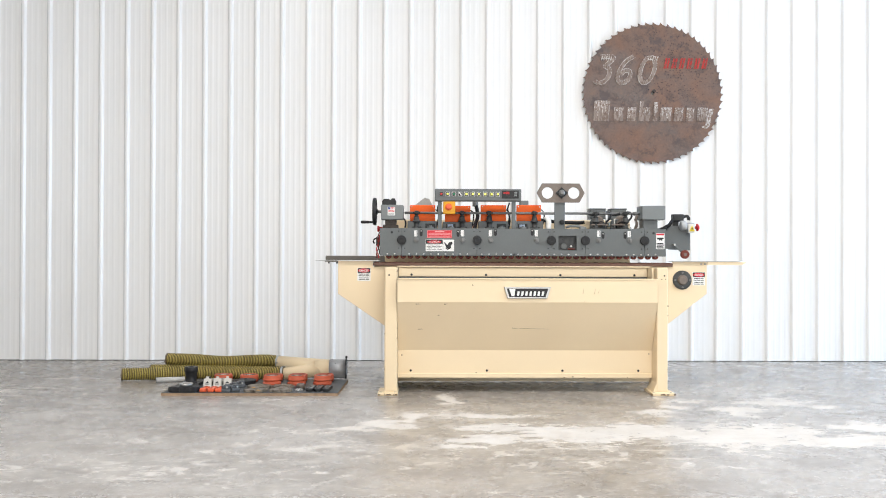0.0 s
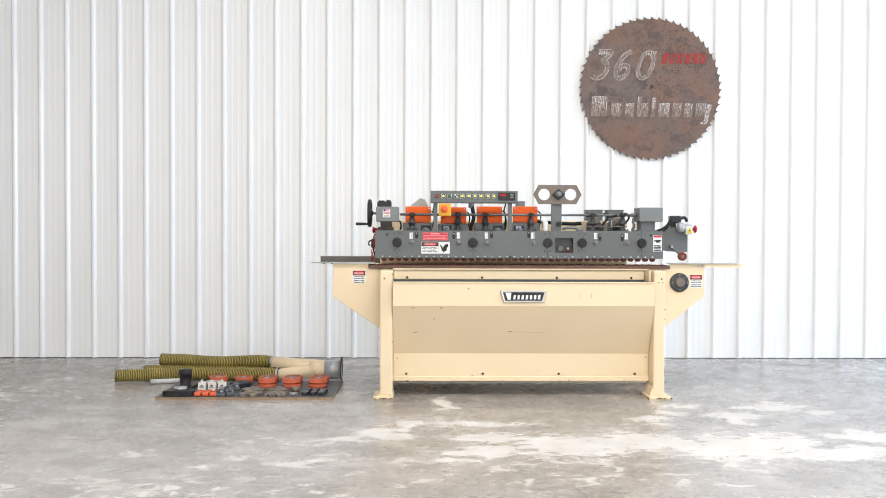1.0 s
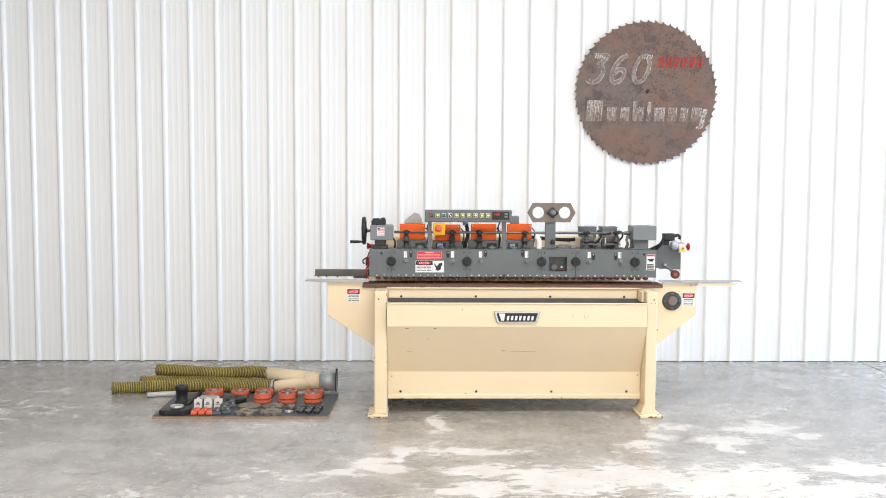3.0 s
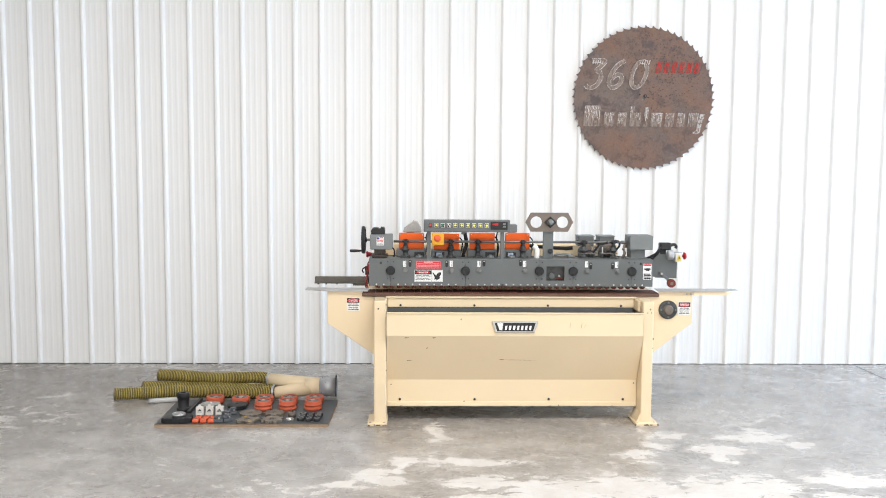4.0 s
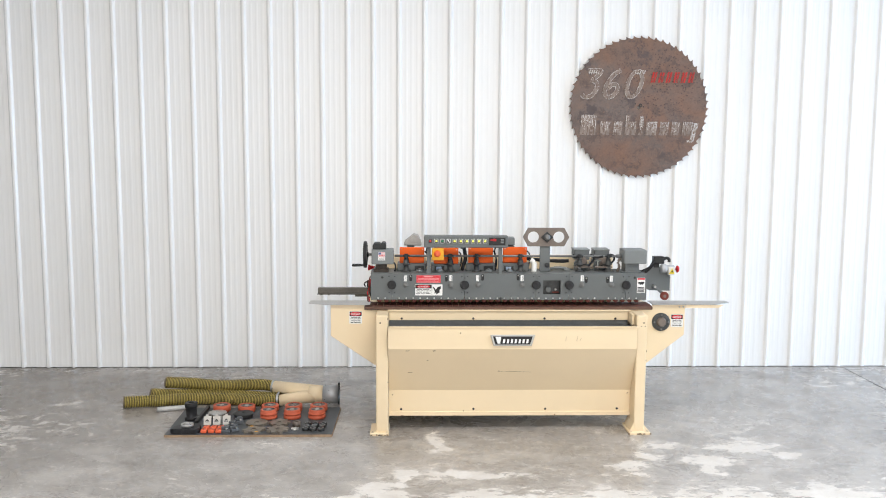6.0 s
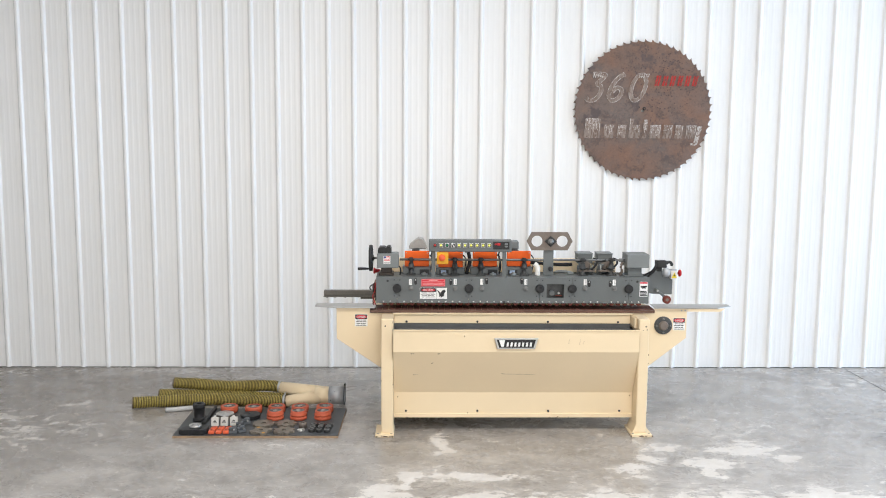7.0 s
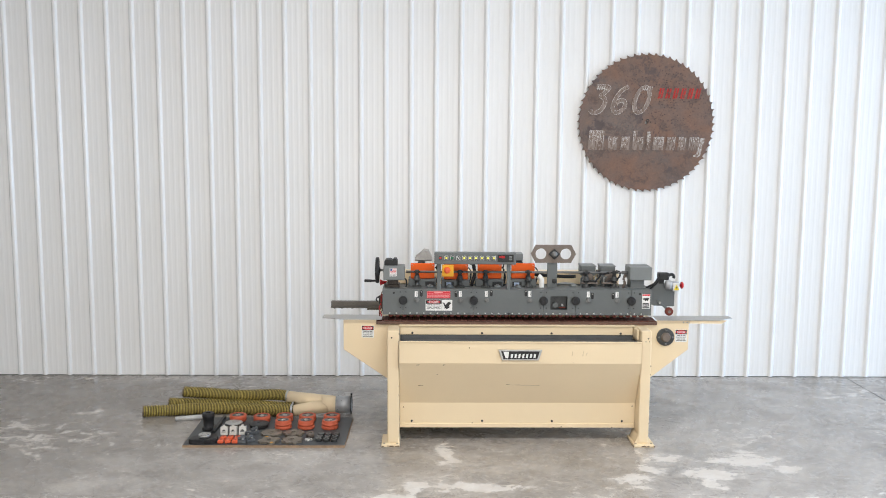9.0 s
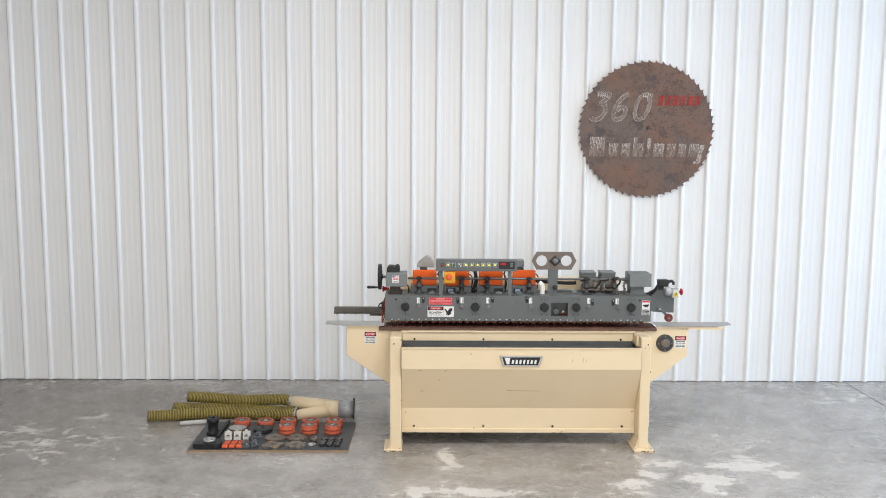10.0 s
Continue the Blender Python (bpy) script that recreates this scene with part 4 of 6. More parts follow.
# four motors with orange covers, each on a grey bracket
for x0, x1, zt, zb, boxed in ((-0.154, 0.022, 1.270, 1.158, True), (0.090, 0.268, 1.266, 1.153, False), (0.340, 0.517, 1.272, 1.159, False), (0.590, 0.762, 1.273, 1.161, True)):
    mid = (x0 + x1) / 2
    mo = part("motor_cover", box(x0, x1, 6.198, 6.222, zb, zt, 0.004, 2), ORANGE, machine, "orange enamelled motor cover")
    for sx, sz in ((x0 + 0.012, zt - 0.012), (x1 - 0.012, zt - 0.012)):
        part("cover_screw", cyl((sx, 6.194, sz), "y", 0.004, 0.005, 8), CHROME, mo)
    body = bmesh.new()
    lathe(body, (mid, 6.35, HZ1), "z", [(0, 0), (0.072, 0), (0.072, 0.018), (0.060, 0.022), (0.060, 0.125), (0.052, 0.138), (0, 0.140)], 24)
    part("motor_body", body, GREY, machine)
    br = bmesh.new()
    bx(br, x0 - 0.016, x1 + 0.012, 6.17, 6.30, HZ1, zb - 0.001, 0.003)
    part("motor_bracket", br, GREY, machine)
    side = x1 - 0.034 if mid < 0.05 or 0.35 < mid < 0.5 else x0 + 0.040
    rod(bb := bmesh.new(), (side, 6.135, HZ1), "z", 0.024, 0.014, 18)
    rod(bb, (side, 6.135, HZ1 + 0.014), "z", 0.010, 0.008, 8)
    part("bracket_boss", bb, GREY_LIGHT, machine)
    # raised dark plate, its colour standing in for the shade of a recess
    part("recess_shade_plate", box(side - 0.034, side + 0.034, 6.1675, 6.171, HZ1 + 0.004, HZ1 + 0.036, 0.001), DARK, machine)
    if not (mid < 0.05 or 0.35 < mid < 0.5):
        part("spec_sticker", box(side - 0.022, side + 0.016, 6.1655, 6.1674, HZ1 + 0.008, HZ1 + 0.032, 0), PALE_BLUE, machine, "pale blue specification sticker")
    cab = bmesh.new()
    tube(cab, [(x1 + 0.004, 6.23, zt - 0.03), (x1 + 0.020, 6.215, zt - 0.05), (x1 + 0.022, 6.205, zb + 0.02), (x1 + 0.006, 6.20, HZ1 + 0.004)], 0.0048, 8, 0.008)
    part("motor_cable", cab, RUBBER, machine)
    if boxed:
        jb = bmesh.new()
        if x0 < 0:
            prism(jb, [(x0 + 0.030, 1.256), (x0 + 0.154, 1.256), (x0 + 0.156, 1.286), (x0 + 0.134, 1.328), (x0 + 0.100, 1.337), (x0 + 0.032, 1.284)], 6.44, 6.56, 0.003)
            bx(jb, x0 + 0.026, x0 + 0.160, 6.434, 6.566, 1.262, 1.270, 0.001)
        else:
            bx(jb, x0 + 0.048, x0 + 0.108, 6.42, 6.52, 1.262, 1.318, 0.004)
        part("terminal_box", jb, TAN_GREY if x0 < 0 else GREY_LIGHT, machine, "weathered grey motor terminal box")
        jb = bmesh.new()
        bx(jb, x0 + 0.050, x0 + 0.106, 6.40, 6.54, 1.200, 1.256, 0.004)
        part("terminal_base", jb, GREY_DARK, machine)

# adjusting rod with clamps on pedestals
part("adjusting_rod", cyl((-0.19, 6.160, 1.214), "x", 0.0085, 1.60, 14), ROD, machine, "long dull steel adjusting rod")
for x in (-0.107, 0.208, 0.397, 0.711, 1.137, 1.345):
    cl = bmesh.new()
    rod(cl, (x - 0.014, 6.160, 1.214), "x", 0.0155, 0.028, 16)
    rod(cl, (x, 6.134, 1.214), "y", 0.012, 0.030, 12)
    clamp = part("rod_clamp", cl, DARK, machine)
    for dx in (-0.019, 0.019):
        part("clamp_screw", cyl((x + dx, 6.146, 1.216), "y", 0.006, 0.014, 8), DARK, clamp)
    pd = bmesh.new()
    lathe(pd, (x, 6.160, HZ1), "z", [(0, 0), (0.024, 0), (0.024, 0.010), (0.017, 0.012), (0.017, 0.046), (0.027, 0.048), (0.028, 0.054), (0.021, 0.060), (0.018, 0.080), (0.012, 0.083), (0.012, 0.100), (0, 0.100)], 22)
    post = part("pedestal", pd, GREY_DARK, machine)
    part("pedestal_collar", ring(bmesh.new(), (x, 6.160, HZ1 + 0.0805), "z", 0.012, 0.0165, 0.008, 16), DARK, post)
    part("pedestal_base", box(x - 0.036, x + 0.036, 6.120, 6.200, HZ1, HZ1 + 0.006, 0.002), GREY_DARK, post)
    for dx in (-0.028, 0.028):
        part("base_bolt", cyl((x + dx, 6.130, HZ1 + 0.008), "z", 0.005, 0.006, 8), DARK, post)

# hand-wheel gearbox at the infeed end
gb = part("gearbox", box(-0.350, -0.196, 6.075, 6.21, 1.163, 1.265, 0.006, 2), GREY_LIGHT, machine, "grey gearbox with hand wheel")
fs = plate(-0.304, -0.254, 1.192, 1.250, 6.0738, WHITE, gb, "flag_sticker", "small red, white and blue flag sticker")
for k in range(4):
    plate(-0.283 if k < 2 else -0.300, -0.257, 1.244 - k * 0.0095, 1.248 - k * 0.0095, 6.0729, LABEL_RED, fs, "stripe")
plate(-0.301, -0.285, 1.233, 1.248, 6.0729, LABEL_BLUE, fs, "blue_field")
for k in range(2):
    plate(-0.299, -0.259, 1.197 + k * 0.006, 1.199 + k * 0.006, 6.0729, TRAY, fs, "text_bar")
cap = bmesh.new()
prism(cap, [(-0.345, 1.265), (-0.250, 1.265), (-0.250, 1.296), (-0.258, 1.312), (-0.278, 1.312), (-0.286, 1.300), (-0.298, 1.308), (-0.332, 1.308), (-0.345, 1.292)], 6.12, 6.22, 0.004)
part("gearbox_cap", cap, DARK, gb)
ft = bmesh.new()
bx(ft, -0.338, -0.232, 6.10, 6.20, HZ1, 1.128, 0.003)
bx(ft, -0.322, -0.245, 6.11, 6.19, 1.126, 1.164, 0.003)
part("gearbox_foot", ft, GREASY, gb, "greasy brown-black gearbox foot")
cab = bmesh.new()
tube(cab, [(-0.205, 6.12, 1.175), (-0.185, 6.11, 1.160), (-0.182, 6.11, 1.125), (-0.19, 6.12, HZ1)], 0.006, 8, 0.008)
part("gearbox_cable", cab, RUBBER, gb)
wh = bmesh.new()
WC = (-0.398, 6.175, 1.222)
lathe(wh, (WC[0] - 0.013, WC[1], WC[2]), "x", [(0.078, 0.004), (0.082, 0.0), (0.092, 0.001), (0.096, 0.008), (0.096, 0.018), (0.092, 0.025), (0.082, 0.026), (0.078, 0.020), (0.078, 0.004)], 36)
for k in range(3):
    a = radians(35 + 120 * k)
    p = Vector((WC[0] + 0.004, WC[1], WC[2]))
    tube(wh, [p, p + Vector((0, 0.04 * math.cos(a), 0.04 * math.sin(a))), p + Vector((0, 0.082 * math.cos(a), 0.082 * math.sin(a)))], 0.009, 8, 0.01)
lathe(wh, (WC[0] - 0.012, WC[1], WC[2]), "x", [(0, 0), (0.020, 0), (0.022, 0.03), (0.014, 0.034), (0, 0.034)], 20)
wheel = part("hand_wheel", wh, BLACK, gb, "black hand wheel")
part("wheel_shaft", cyl((WC[0] + 0.02, WC[1], WC[2]), "x", 0.009, 0.04, 12), ROD, gb)
hd = bmesh.new()
lathe(hd, (-0.492, 6.175 - 0.03, 1.148), "x", [(0, 0), (0.008, 0), (0.0105, 0.008), (0.0095, 0.05), (0.007, 0.078), (0.004, 0.088), (0.004, 0.10), (0, 0.10)], 16)
part("crank_handle", hd, BLACK, gb)

# loose wires and a red latch at the infeed end
rk = bmesh.new()
lathe(rk, (-0.366, 6.33, 1.106), "x", [(0, -0.024), (0.020, -0.022), (0.024, -0.014), (0.016, -0.006), (0.010, 0.030), (0, 0.030)], 18)
part("latch_knob", rk, RED, gb, "red latch knob")
for k, pts in enumerate((
        [(-0.358, 6.08, 1.08), (-0.372, 6.07, 1.03), (-0.362, 6.07, 0.98), (-0.378, 6.06, 0.93), (-0.372, 6.06, 0.895)],
        [(-0.358, 6.09, 1.06), (-0.366, 6.08, 1.00), (-0.380, 6.07, 0.96), (-0.366, 6.06, 0.92), (-0.36, 6.06, 0.892)],
        [(-0.357, 6.10, 1.04), (-0.372, 6.10, 0.99), (-0.359, 6.09, 0.94), (-0.384, 6.08, 0.90)])):
    part("loose_wire", tube(bmesh.new(), pts, 0.0038, 6, 0.01), (ROLLER, RED, RUBBER)[k], head)
hk = tube(bmesh.new(), [(-0.357, 6.11, 1.035), (-0.385, 6.11, 1.035), (-0.402, 6.11, 1.022), (-0.400, 6.11, 1.005), (-0.386, 6.11, 1.002)], 0.005, 8, 0.006)
part("cable_hook", hk, DARK, head)
part("limit_switch", box(-0.384, -0.358, 6.10, 6.13, 0.985, 1.045, 0.003), DARK, head)

# hexagonal hanger plate on its post
hx = bmesh.new()
cx, cz, hw, hh = 0.889, 1.354, 0.166, 0.066

# the plate is built of strips between two holes and the outline
holes = [(-0.091, 0.040), (0.091, 0.040)]
for side, (hx0, hr) in zip((-1, 1), holes):
    rings = []
    m = 32
    for yy in (6.130, 6.142):
        inner = [hx.verts.new((cx + hx0 + hr * math.cos(2 * math.pi * k / m), yy, cz + hr * math.sin(2 * math.pi * k / m))) for k in range(m)]
        outer = []
        angles = [2 * math.pi * k / m for k in range(m)]
        for px in (-hx0, side * 0.130 - hx0):
            for pz in (hh, -hh):
                corner = math.atan2(pz, px) % (2 * math.pi)
                angles[round(corner * m / (2 * math.pi)) % m] = corner
        for a in angles:
            c, s = math.cos(a), math.sin(a)
            lim = [hh / max(abs(s), 1e-6)]
            if c * side < 0:
                lim.append(abs(hx0) / max(abs(c), 1e-6))
            else:
                slope = hh / (hw - 0.130)
                lim.append((hw - abs(hx0)) * slope / (abs(s) + abs(c) * slope))
            r = min(lim)
            outer.append(hx.verts.new((cx + hx0 + r * c, yy, cz + r * s)))
        rings.append((inner, outer))
    (i0, o0), (i1, o1) = rings
    for k in range(m):
        j = (k + 1) % m
        hx.faces.new((i0[k], i0[j], o0[j], o0[k]))
        hx.faces.new((i1[j], i1[k], o1[k], o1[j]))
        hx.faces.new((i0[j], i0[k], i1[k], i1[j]))
        hx.faces.new((o0[k], o0[j], o1[j], o1[k]))
bmesh.ops.remove_doubles(hx, verts=hx.verts[:], dist=0.0001)
bmesh.ops.recalc_face_normals(hx, faces=hx.faces[:])
hang = part("hanger_plate", hx, PLATE_STEEL, machine, "brownish hexagonal steel plate with two round holes")
sq = bmesh.new()
prism(sq, [(cx + 0.006 + 0.043, cz), (cx + 0.006, cz + 0.040), (cx + 0.006 - 0.043, cz), (cx + 0.006, cz - 0.040)], 6.112, 6.130, 0.004)
part("pivot_block", sq, DARK, hang)
lathe(pb := bmesh.new(), (cx + 0.006, 6.112, cz), "y", [(0, -0.016), (0.010, -0.016), (0.015, -0.013), (0.017, -0.004), (0.022, 0), (0, 0)], 16)
part("pivot_bolt", pb, ROD, hang)
part("hanger_post", box(0.848, 0.921, 6.142, 6.156, HZ1, 1.322, 0.003), GREY, machine)
lathe(pb := bmesh.new(), (0.900, 6.142, 1.152), "y", [(0, -0.022), (0.009, -0.022), (0.011, -0.014), (0.017, -0.012), (0.018, 0), (0, 0)], 16)
part("post_bolt", pb, DARK, machine)

# two trimming units and the square motor box at the outfeed end
for x0, x1, zt in ((1.112, 1.222, 1.246), (1.258, 1.368, 1.246)):
    mx = (x0 + x1) / 2
    tm = part("trimmer_motor", box(x0, x1, 6.232, 6.36, 1.178, zt, 0.006, 2), GREY, machine)
    part("motor_lid", box(x0 - 0.003, x1 + 0.003, 6.228, 6.364, zt, zt + 0.008, 0.002), GREY_LIGHT, tm)
    lathe(tb := bmesh.new(), (mx, 6.285, HZ1), "z", [(0, 0), (0.050, 0), (0.050, 0.030), (0.036, 0.040), (0.036, 0.076), (0, 0.076)], 20)
    part("trimmer_base", tb, GREY, tm)
    lathe(tb := bmesh.new(), (mx + (0.012 if x0 > 1.2 else -0.004), 6.216, 1.162), "y", [(0, -0.004), (0.010, -0.004), (0.012, 0.0), (0.030, 0.0), (0.042, 0.006), (0.042, 0.014), (0, 0.014)], 24)
    part("trimmer_disc", tb, PLATE_STEEL, tm, "brown steel guide disc")
    part("bracket_arm", prism(bmesh.new(), [(x0 - 0.004, HZ1), (x0 + 0.030, HZ1), (x0 + 0.030, 1.150), (x0 + 0.050, 1.178), (x0 + 0.010, 1.178), (x0 - 0.004, 1.160)], 6.205, 6.232, 0.003), GREY, tm)
    part("bracket_arm", box(x1 - 0.030, x1 + 0.004, 6.205, 6.232, HZ1, 1.150, 0.003), GREY, tm)
    part("slide_plate", box(x0 - 0.006, x1 + 0.004, 6.145, 6.190, 1.132, 1.140, 0.001), PLATE_STEEL, tm, "brown steel slide plate")
    for dx in (0.012, 0.098):
        part("guide_pin", cyl((x0 + dx, 6.165, HZ1), "z", 0.005, 0.075, 10), STEEL, tm)
        part("spring", tube(bmesh.new(), [(x0 + dx + 0.008 * math.cos(q * 1.57), 6.165 + 0.008 * math.sin(q * 1.57), HZ1 + 0.002 + q * 0.0011) for q in range(22)], 0.0016, 6, 0.004), ROD, tm)
    part("lock_lever", tube(bmesh.new(), [(mx - 0.02, 6.150, 1.146), (mx + 0.005, 6.142, 1.158), (mx + 0.032, 6.138, 1.150)], 0.004, 8, 0.006), BLACK, tm)
    cab = tube(bmesh.new(), [(x0 - 0.012, 6.17, 1.222), (x0 - 0.022, 6.165, 1.212), (x0 + 0.01, 6.16, 1.206), (x0 + 0.05, 6.155, 1.214)], 0.009, 8, 0.008)
    part("cable_loop", cab, RUBBER, tm)
    cab = tube(bmesh.new(), [(x1 - 0.01, 6.17, 1.226), (x1 + 0.014, 6.160, 1.218), (x1 + 0.018, 6.155, 1.190), (x1 - 0.002, 6.155, 1.165), (x1 - 0.02, 6.16, 1.14)], 0.007, 8, 0.008)
    part("cable_loop", cab, RUBBER, tm)
mb = part("motor_box", box(1.442, 1.603, 6.075, 6.245, 1.170, 1.266, 0.004, 2), GREY_LIGHT, machine, "square light grey motor box")
part("box_seam", box(1.4415, 1.6035, 6.150, 6.1512, 1.1695, 1.2665, 0), GREY, mb)
part("box_foot", box(1.455, 1.555, 6.10, 6.22, HZ1, 1.171, 0.003), GREY, mb)
part("box_foot_plate", box(1.425, 1.570, 6.09, 6.22, HZ1, 1.112, 0.002), GREY, mb)
part("rod_end", cyl((1.40, 6.160, 1.214), "x", 0.013, 0.045, 14), ROD, mb)
cab = tube(bmesh.new(), [(1.425, 6.15, 1.20), (1.412, 6.14, 1.17), (1.418, 6.13, 1.14), (1.405, 6.14, HZ1)], 0.010, 8, 0.008)
part("box_cable", cab, PLATE_STEEL, mb)

# outfeed bracket with stop button and roller
ep = bmesh.new()
prism(ep, [(1.592, 1.096), (1.640, 1.125), (1.670, 1.134), (1.745, 1.134), (1.760, 1.118), (1.800, 1.080), (1.800, 0.962), (1.765, 0.962), (1.650, 0.966), (1.592, 0.990)], 6.17, 6.18, 0.002)
end = part("end_bracket", ep, GREY, machine)
part("bracket_return", box(1.792, 1.800, 6.18, 6.28, 0.962, 1.080, 0.001), GREY, end)
part("bracket_web", box(1.592, 1.640, 6.18, 6.27, 0.99, 1.09, 0.002), GREY, end)
arm = bmesh.new()
prism(arm, [(1.672, 0.998), (1.682, 1.004), (1.764, 0.946), (1.750, 0.925)], 6.135, 6.150, 0.002)
part("roller_lever", arm, GREY, end)
part("lever_pin", cyl((1.680, 6.118, 0.998), "y", 0.009, 0.055, 10), STEEL, end)
rl = bmesh.new()
lathe(rl, (1.750, 6.125, 0.932), "y", [(0.010, -0.016), (0.025, -0.016), (0.030, -0.012), (0.030, 0.010), (0.025, 0.014), (0.010, 0.014), (0.010, -0.016)], 24)
ro = part("end_roller", rl, ROLLER, end, "dark red end roller")
part("roller_hub", cyl((1.750, 6.108, 0.932), "y", 0.012, 0.036, 14), PLATE_STEEL, ro)
bl = part("limit_switch", box(1.674, 1.752, 6.155, 6.21, 1.160, 1.212, 0.005, 2), BLACK, end, "black limit switch")
part("switch_lid", box(1.679, 1.747, 6.151, 6.1565, 1.166, 1.206, 0.003), DARK, bl)
part("switch_foot", box(1.680, 1.720, 6.17, 6.20, 1.128, 1.161, 0.002), DARK, bl)
ln = tube(bmesh.new(), [(1.750, 6.18, 1.190), (1.775, 6.18, 1.200), (1.792, 6.18, 1.188), (1.790, 6.18, 1.168)], 0.011, 10, 0.006)
part("switch_lever", ln, DARK, bl)
part("cable", tube(bmesh.new(), [(1.676, 6.16, 1.178), (1.660, 6.15, 1.160), (1.640, 6.14, 1.138), (1.600, 6.14, 1.115), (1.575, 6.14, 1.106)], 0.008, 8, 0.008), RUBBER, end)
part("cable", tube(bmesh.new(), [(1.676, 6.17, 1.168), (1.662, 6.16, 1.140), (1.632, 6.15, 1.112), (1.602, 6.15, 1.085)], 0.007, 8, 0.008), RUBBER, end)
sw = bmesh.new()
rod(sw, (1.716, 6.118, 1.132), "x", 0.034, 0.040, 24, 0.006)
rod(sw, (1.754, 6.150, 1.128), "x", 0.024, 0.070, 18, 0.004)
body = part("stop_housing", sw, GALV, end, "silver stop-button housing")
part("warning_plate", box(1.774, 1.818, 6.122, 6.200, 1.082, 1.142, 0.002), CARD, body, "silver box with a yellow warning triangle")
tri = bmesh.new()
prism(tri, [(1.779, 1.092), (1.819, 1.092), (1.799, 1.132)], 6.1200, 6.1225)
part("warning_triangle", tri, SIGNAL, body)
tri = bmesh.new()
prism(tri, [(1.803, 1.122), (1.793, 1.108), (1.799, 1.108), (1.795, 1.096), (1.806, 1.112), (1.800, 1.112)], 6.1185, 6.1205)
part("warning_bolt", tri, LABEL_BLACK, body)
sb = bmesh.new()
lathe(sb, (1.829, 6.170, 1.120), "x", [(0, 0), (0.010, 0), (0.010, 0.012), (0.025, 0.016), (0.026, 0.024), (0.018, 0.032), (0, 0.034)], 20)
part("stop_button", sb, RED, body, "red mushroom stop button")

# behind the head: cream dust hood, pipes, cables
part("dust_hood", box(-0.34, 1.44, 6.43, 6.555, 0.867, 1.178, 0.012, 2), CREAM, machine, "long cream dust hood")
for x in (-0.1, 0.30, 0.56, 0.83, 1.06, 1.28):
    part("hood_clip", box(x - 0.008, x + 0.008, 6.424, 6.432, 1.13, 1.16, 0.002), STEEL, machine)
part("air_pipe", tube(bmesh.new(), [(0.806, 6.14, HZ1), (0.808, 6.14, 1.145), (0.803, 6.145, 1.172), (0.780, 6.15, 1.190)], 0.0185, 14, 0.008), PVC, machine, "white plastic pipe elbow")
part("air_hose", tube(bmesh.new(), [(0.70, 6.33, 1.185), (0.85, 6.34, 1.165), (1.02, 6.34, 1.155), (1.10, 6.33, 1.160)], 0.013, 10, 0.014), RUBBER, machine)
part("air_hose", tube(bmesh.new(), [(0.935, 6.20, 1.118), (0.97, 6.19, 1.127), (1.03, 6.19, 1.124), (1.075, 6.20, HZ1 + 0.006)], 0.009, 8, 0.012), GREY_LIGHT, machine)
part("air_valve", box(1.03, 1.075, 6.17, 6.215, HZ1, 1.120, 0.004), GREY_LIGHT, machine)
hs = tube(bmesh.new(), [(0.302, 6.20, 1.29), (0.312, 6.19, 1.245), (0.318, 6.19, 1.19), (0.302, 6.19, 1.14), (0.296, 6.20, HZ1)], 0.013, 10, 0.008)
part("flexible_conduit", hs, RUBBER, machine)
part("conduit_nut", cyl((0.302, 6.20, 1.262), "z", 0.020, 0.032, 8), GREY, machine)
for x in (0.05, 0.54):
    part("thin_cable", tube(bmesh.new(), [(x, 6.19, 1.29), (x - 0.012, 6.195, 1.24), (x + 0.004, 6.20, 1.17), (x - 0.006, 6.20, HZ1)], 0.005, 8, 0.01), RUBBER, machine)

# ---- the round saw blade on the wall ----
BX, BY, BZ, BR = 1.916, 7.742, 2.334, 0.619
blade = tagged(empty("saw_blade_sign", BX, BY, BZ), "big rusty circular saw blade hung on the white wall", "sign")
bm = bmesh.new()
TEETH = 60
outline = []
for k in range(TEETH):
    a = 2 * math.pi * k / TEETH
    st = 2 * math.pi / TEETH
    for f, r in ((0.0, BR - 0.018), (0.12, BR - 0.023), (0.30, BR - 0.022), (0.68, BR - 0.014), (0.93, BR), (0.965, BR - 0.001)):
        outline.append((a + f * st, r))
front = [bm.verts.new((BX + r * math.cos(a), BY, BZ + r * math.sin(a))) for a, r in outline]
rear = [bm.verts.new((BX + r * math.cos(a), BY + 0.006, BZ + r * math.sin(a))) for a, r in outline]
inner = [[bm.verts.new((BX + 0.012 * math.cos(a), yy, BZ + 0.012 * math.sin(a))) for a, r in outline] for yy in (BY, BY + 0.006)]
n = len(outline)
for k in range(n):
    j = (k + 1) % n
    bm.faces.new((front[k], front[j], inner[0][j], inner[0][k]))
    bm.faces.new((rear[j], rear[k], inner[1][k], inner[1][j]))
    bm.faces.new((front[j], front[k], rear[k], rear[j]))
    bm.faces.new((inner[0][k], inner[0][j], inner[1][j], inner[1][k]))
bmesh.ops.recalc_face_normals(bm, faces=bm.faces[:])
disc = part("blade_disc", bm, RUST, blade)
part("arbor_plate", cyl((BX + 0.015, BY - 0.0015, BZ + 0.018), "y", 0.016, 0.004, 14), DARK, blade)
part("arbor_bolt", cyl((BX + 0.015, BY - 0.005, BZ + 0.018), "y", 0.006, 0.005, 10), RUST, blade)
for dx, dz in ((-0.032, 0.03), (0.04, 0.006)):
    part("pin_hole", cyl((BX + dx, BY - 0.0012, BZ + dz), "y", 0.006, 0.002, 10), BLACK, blade)
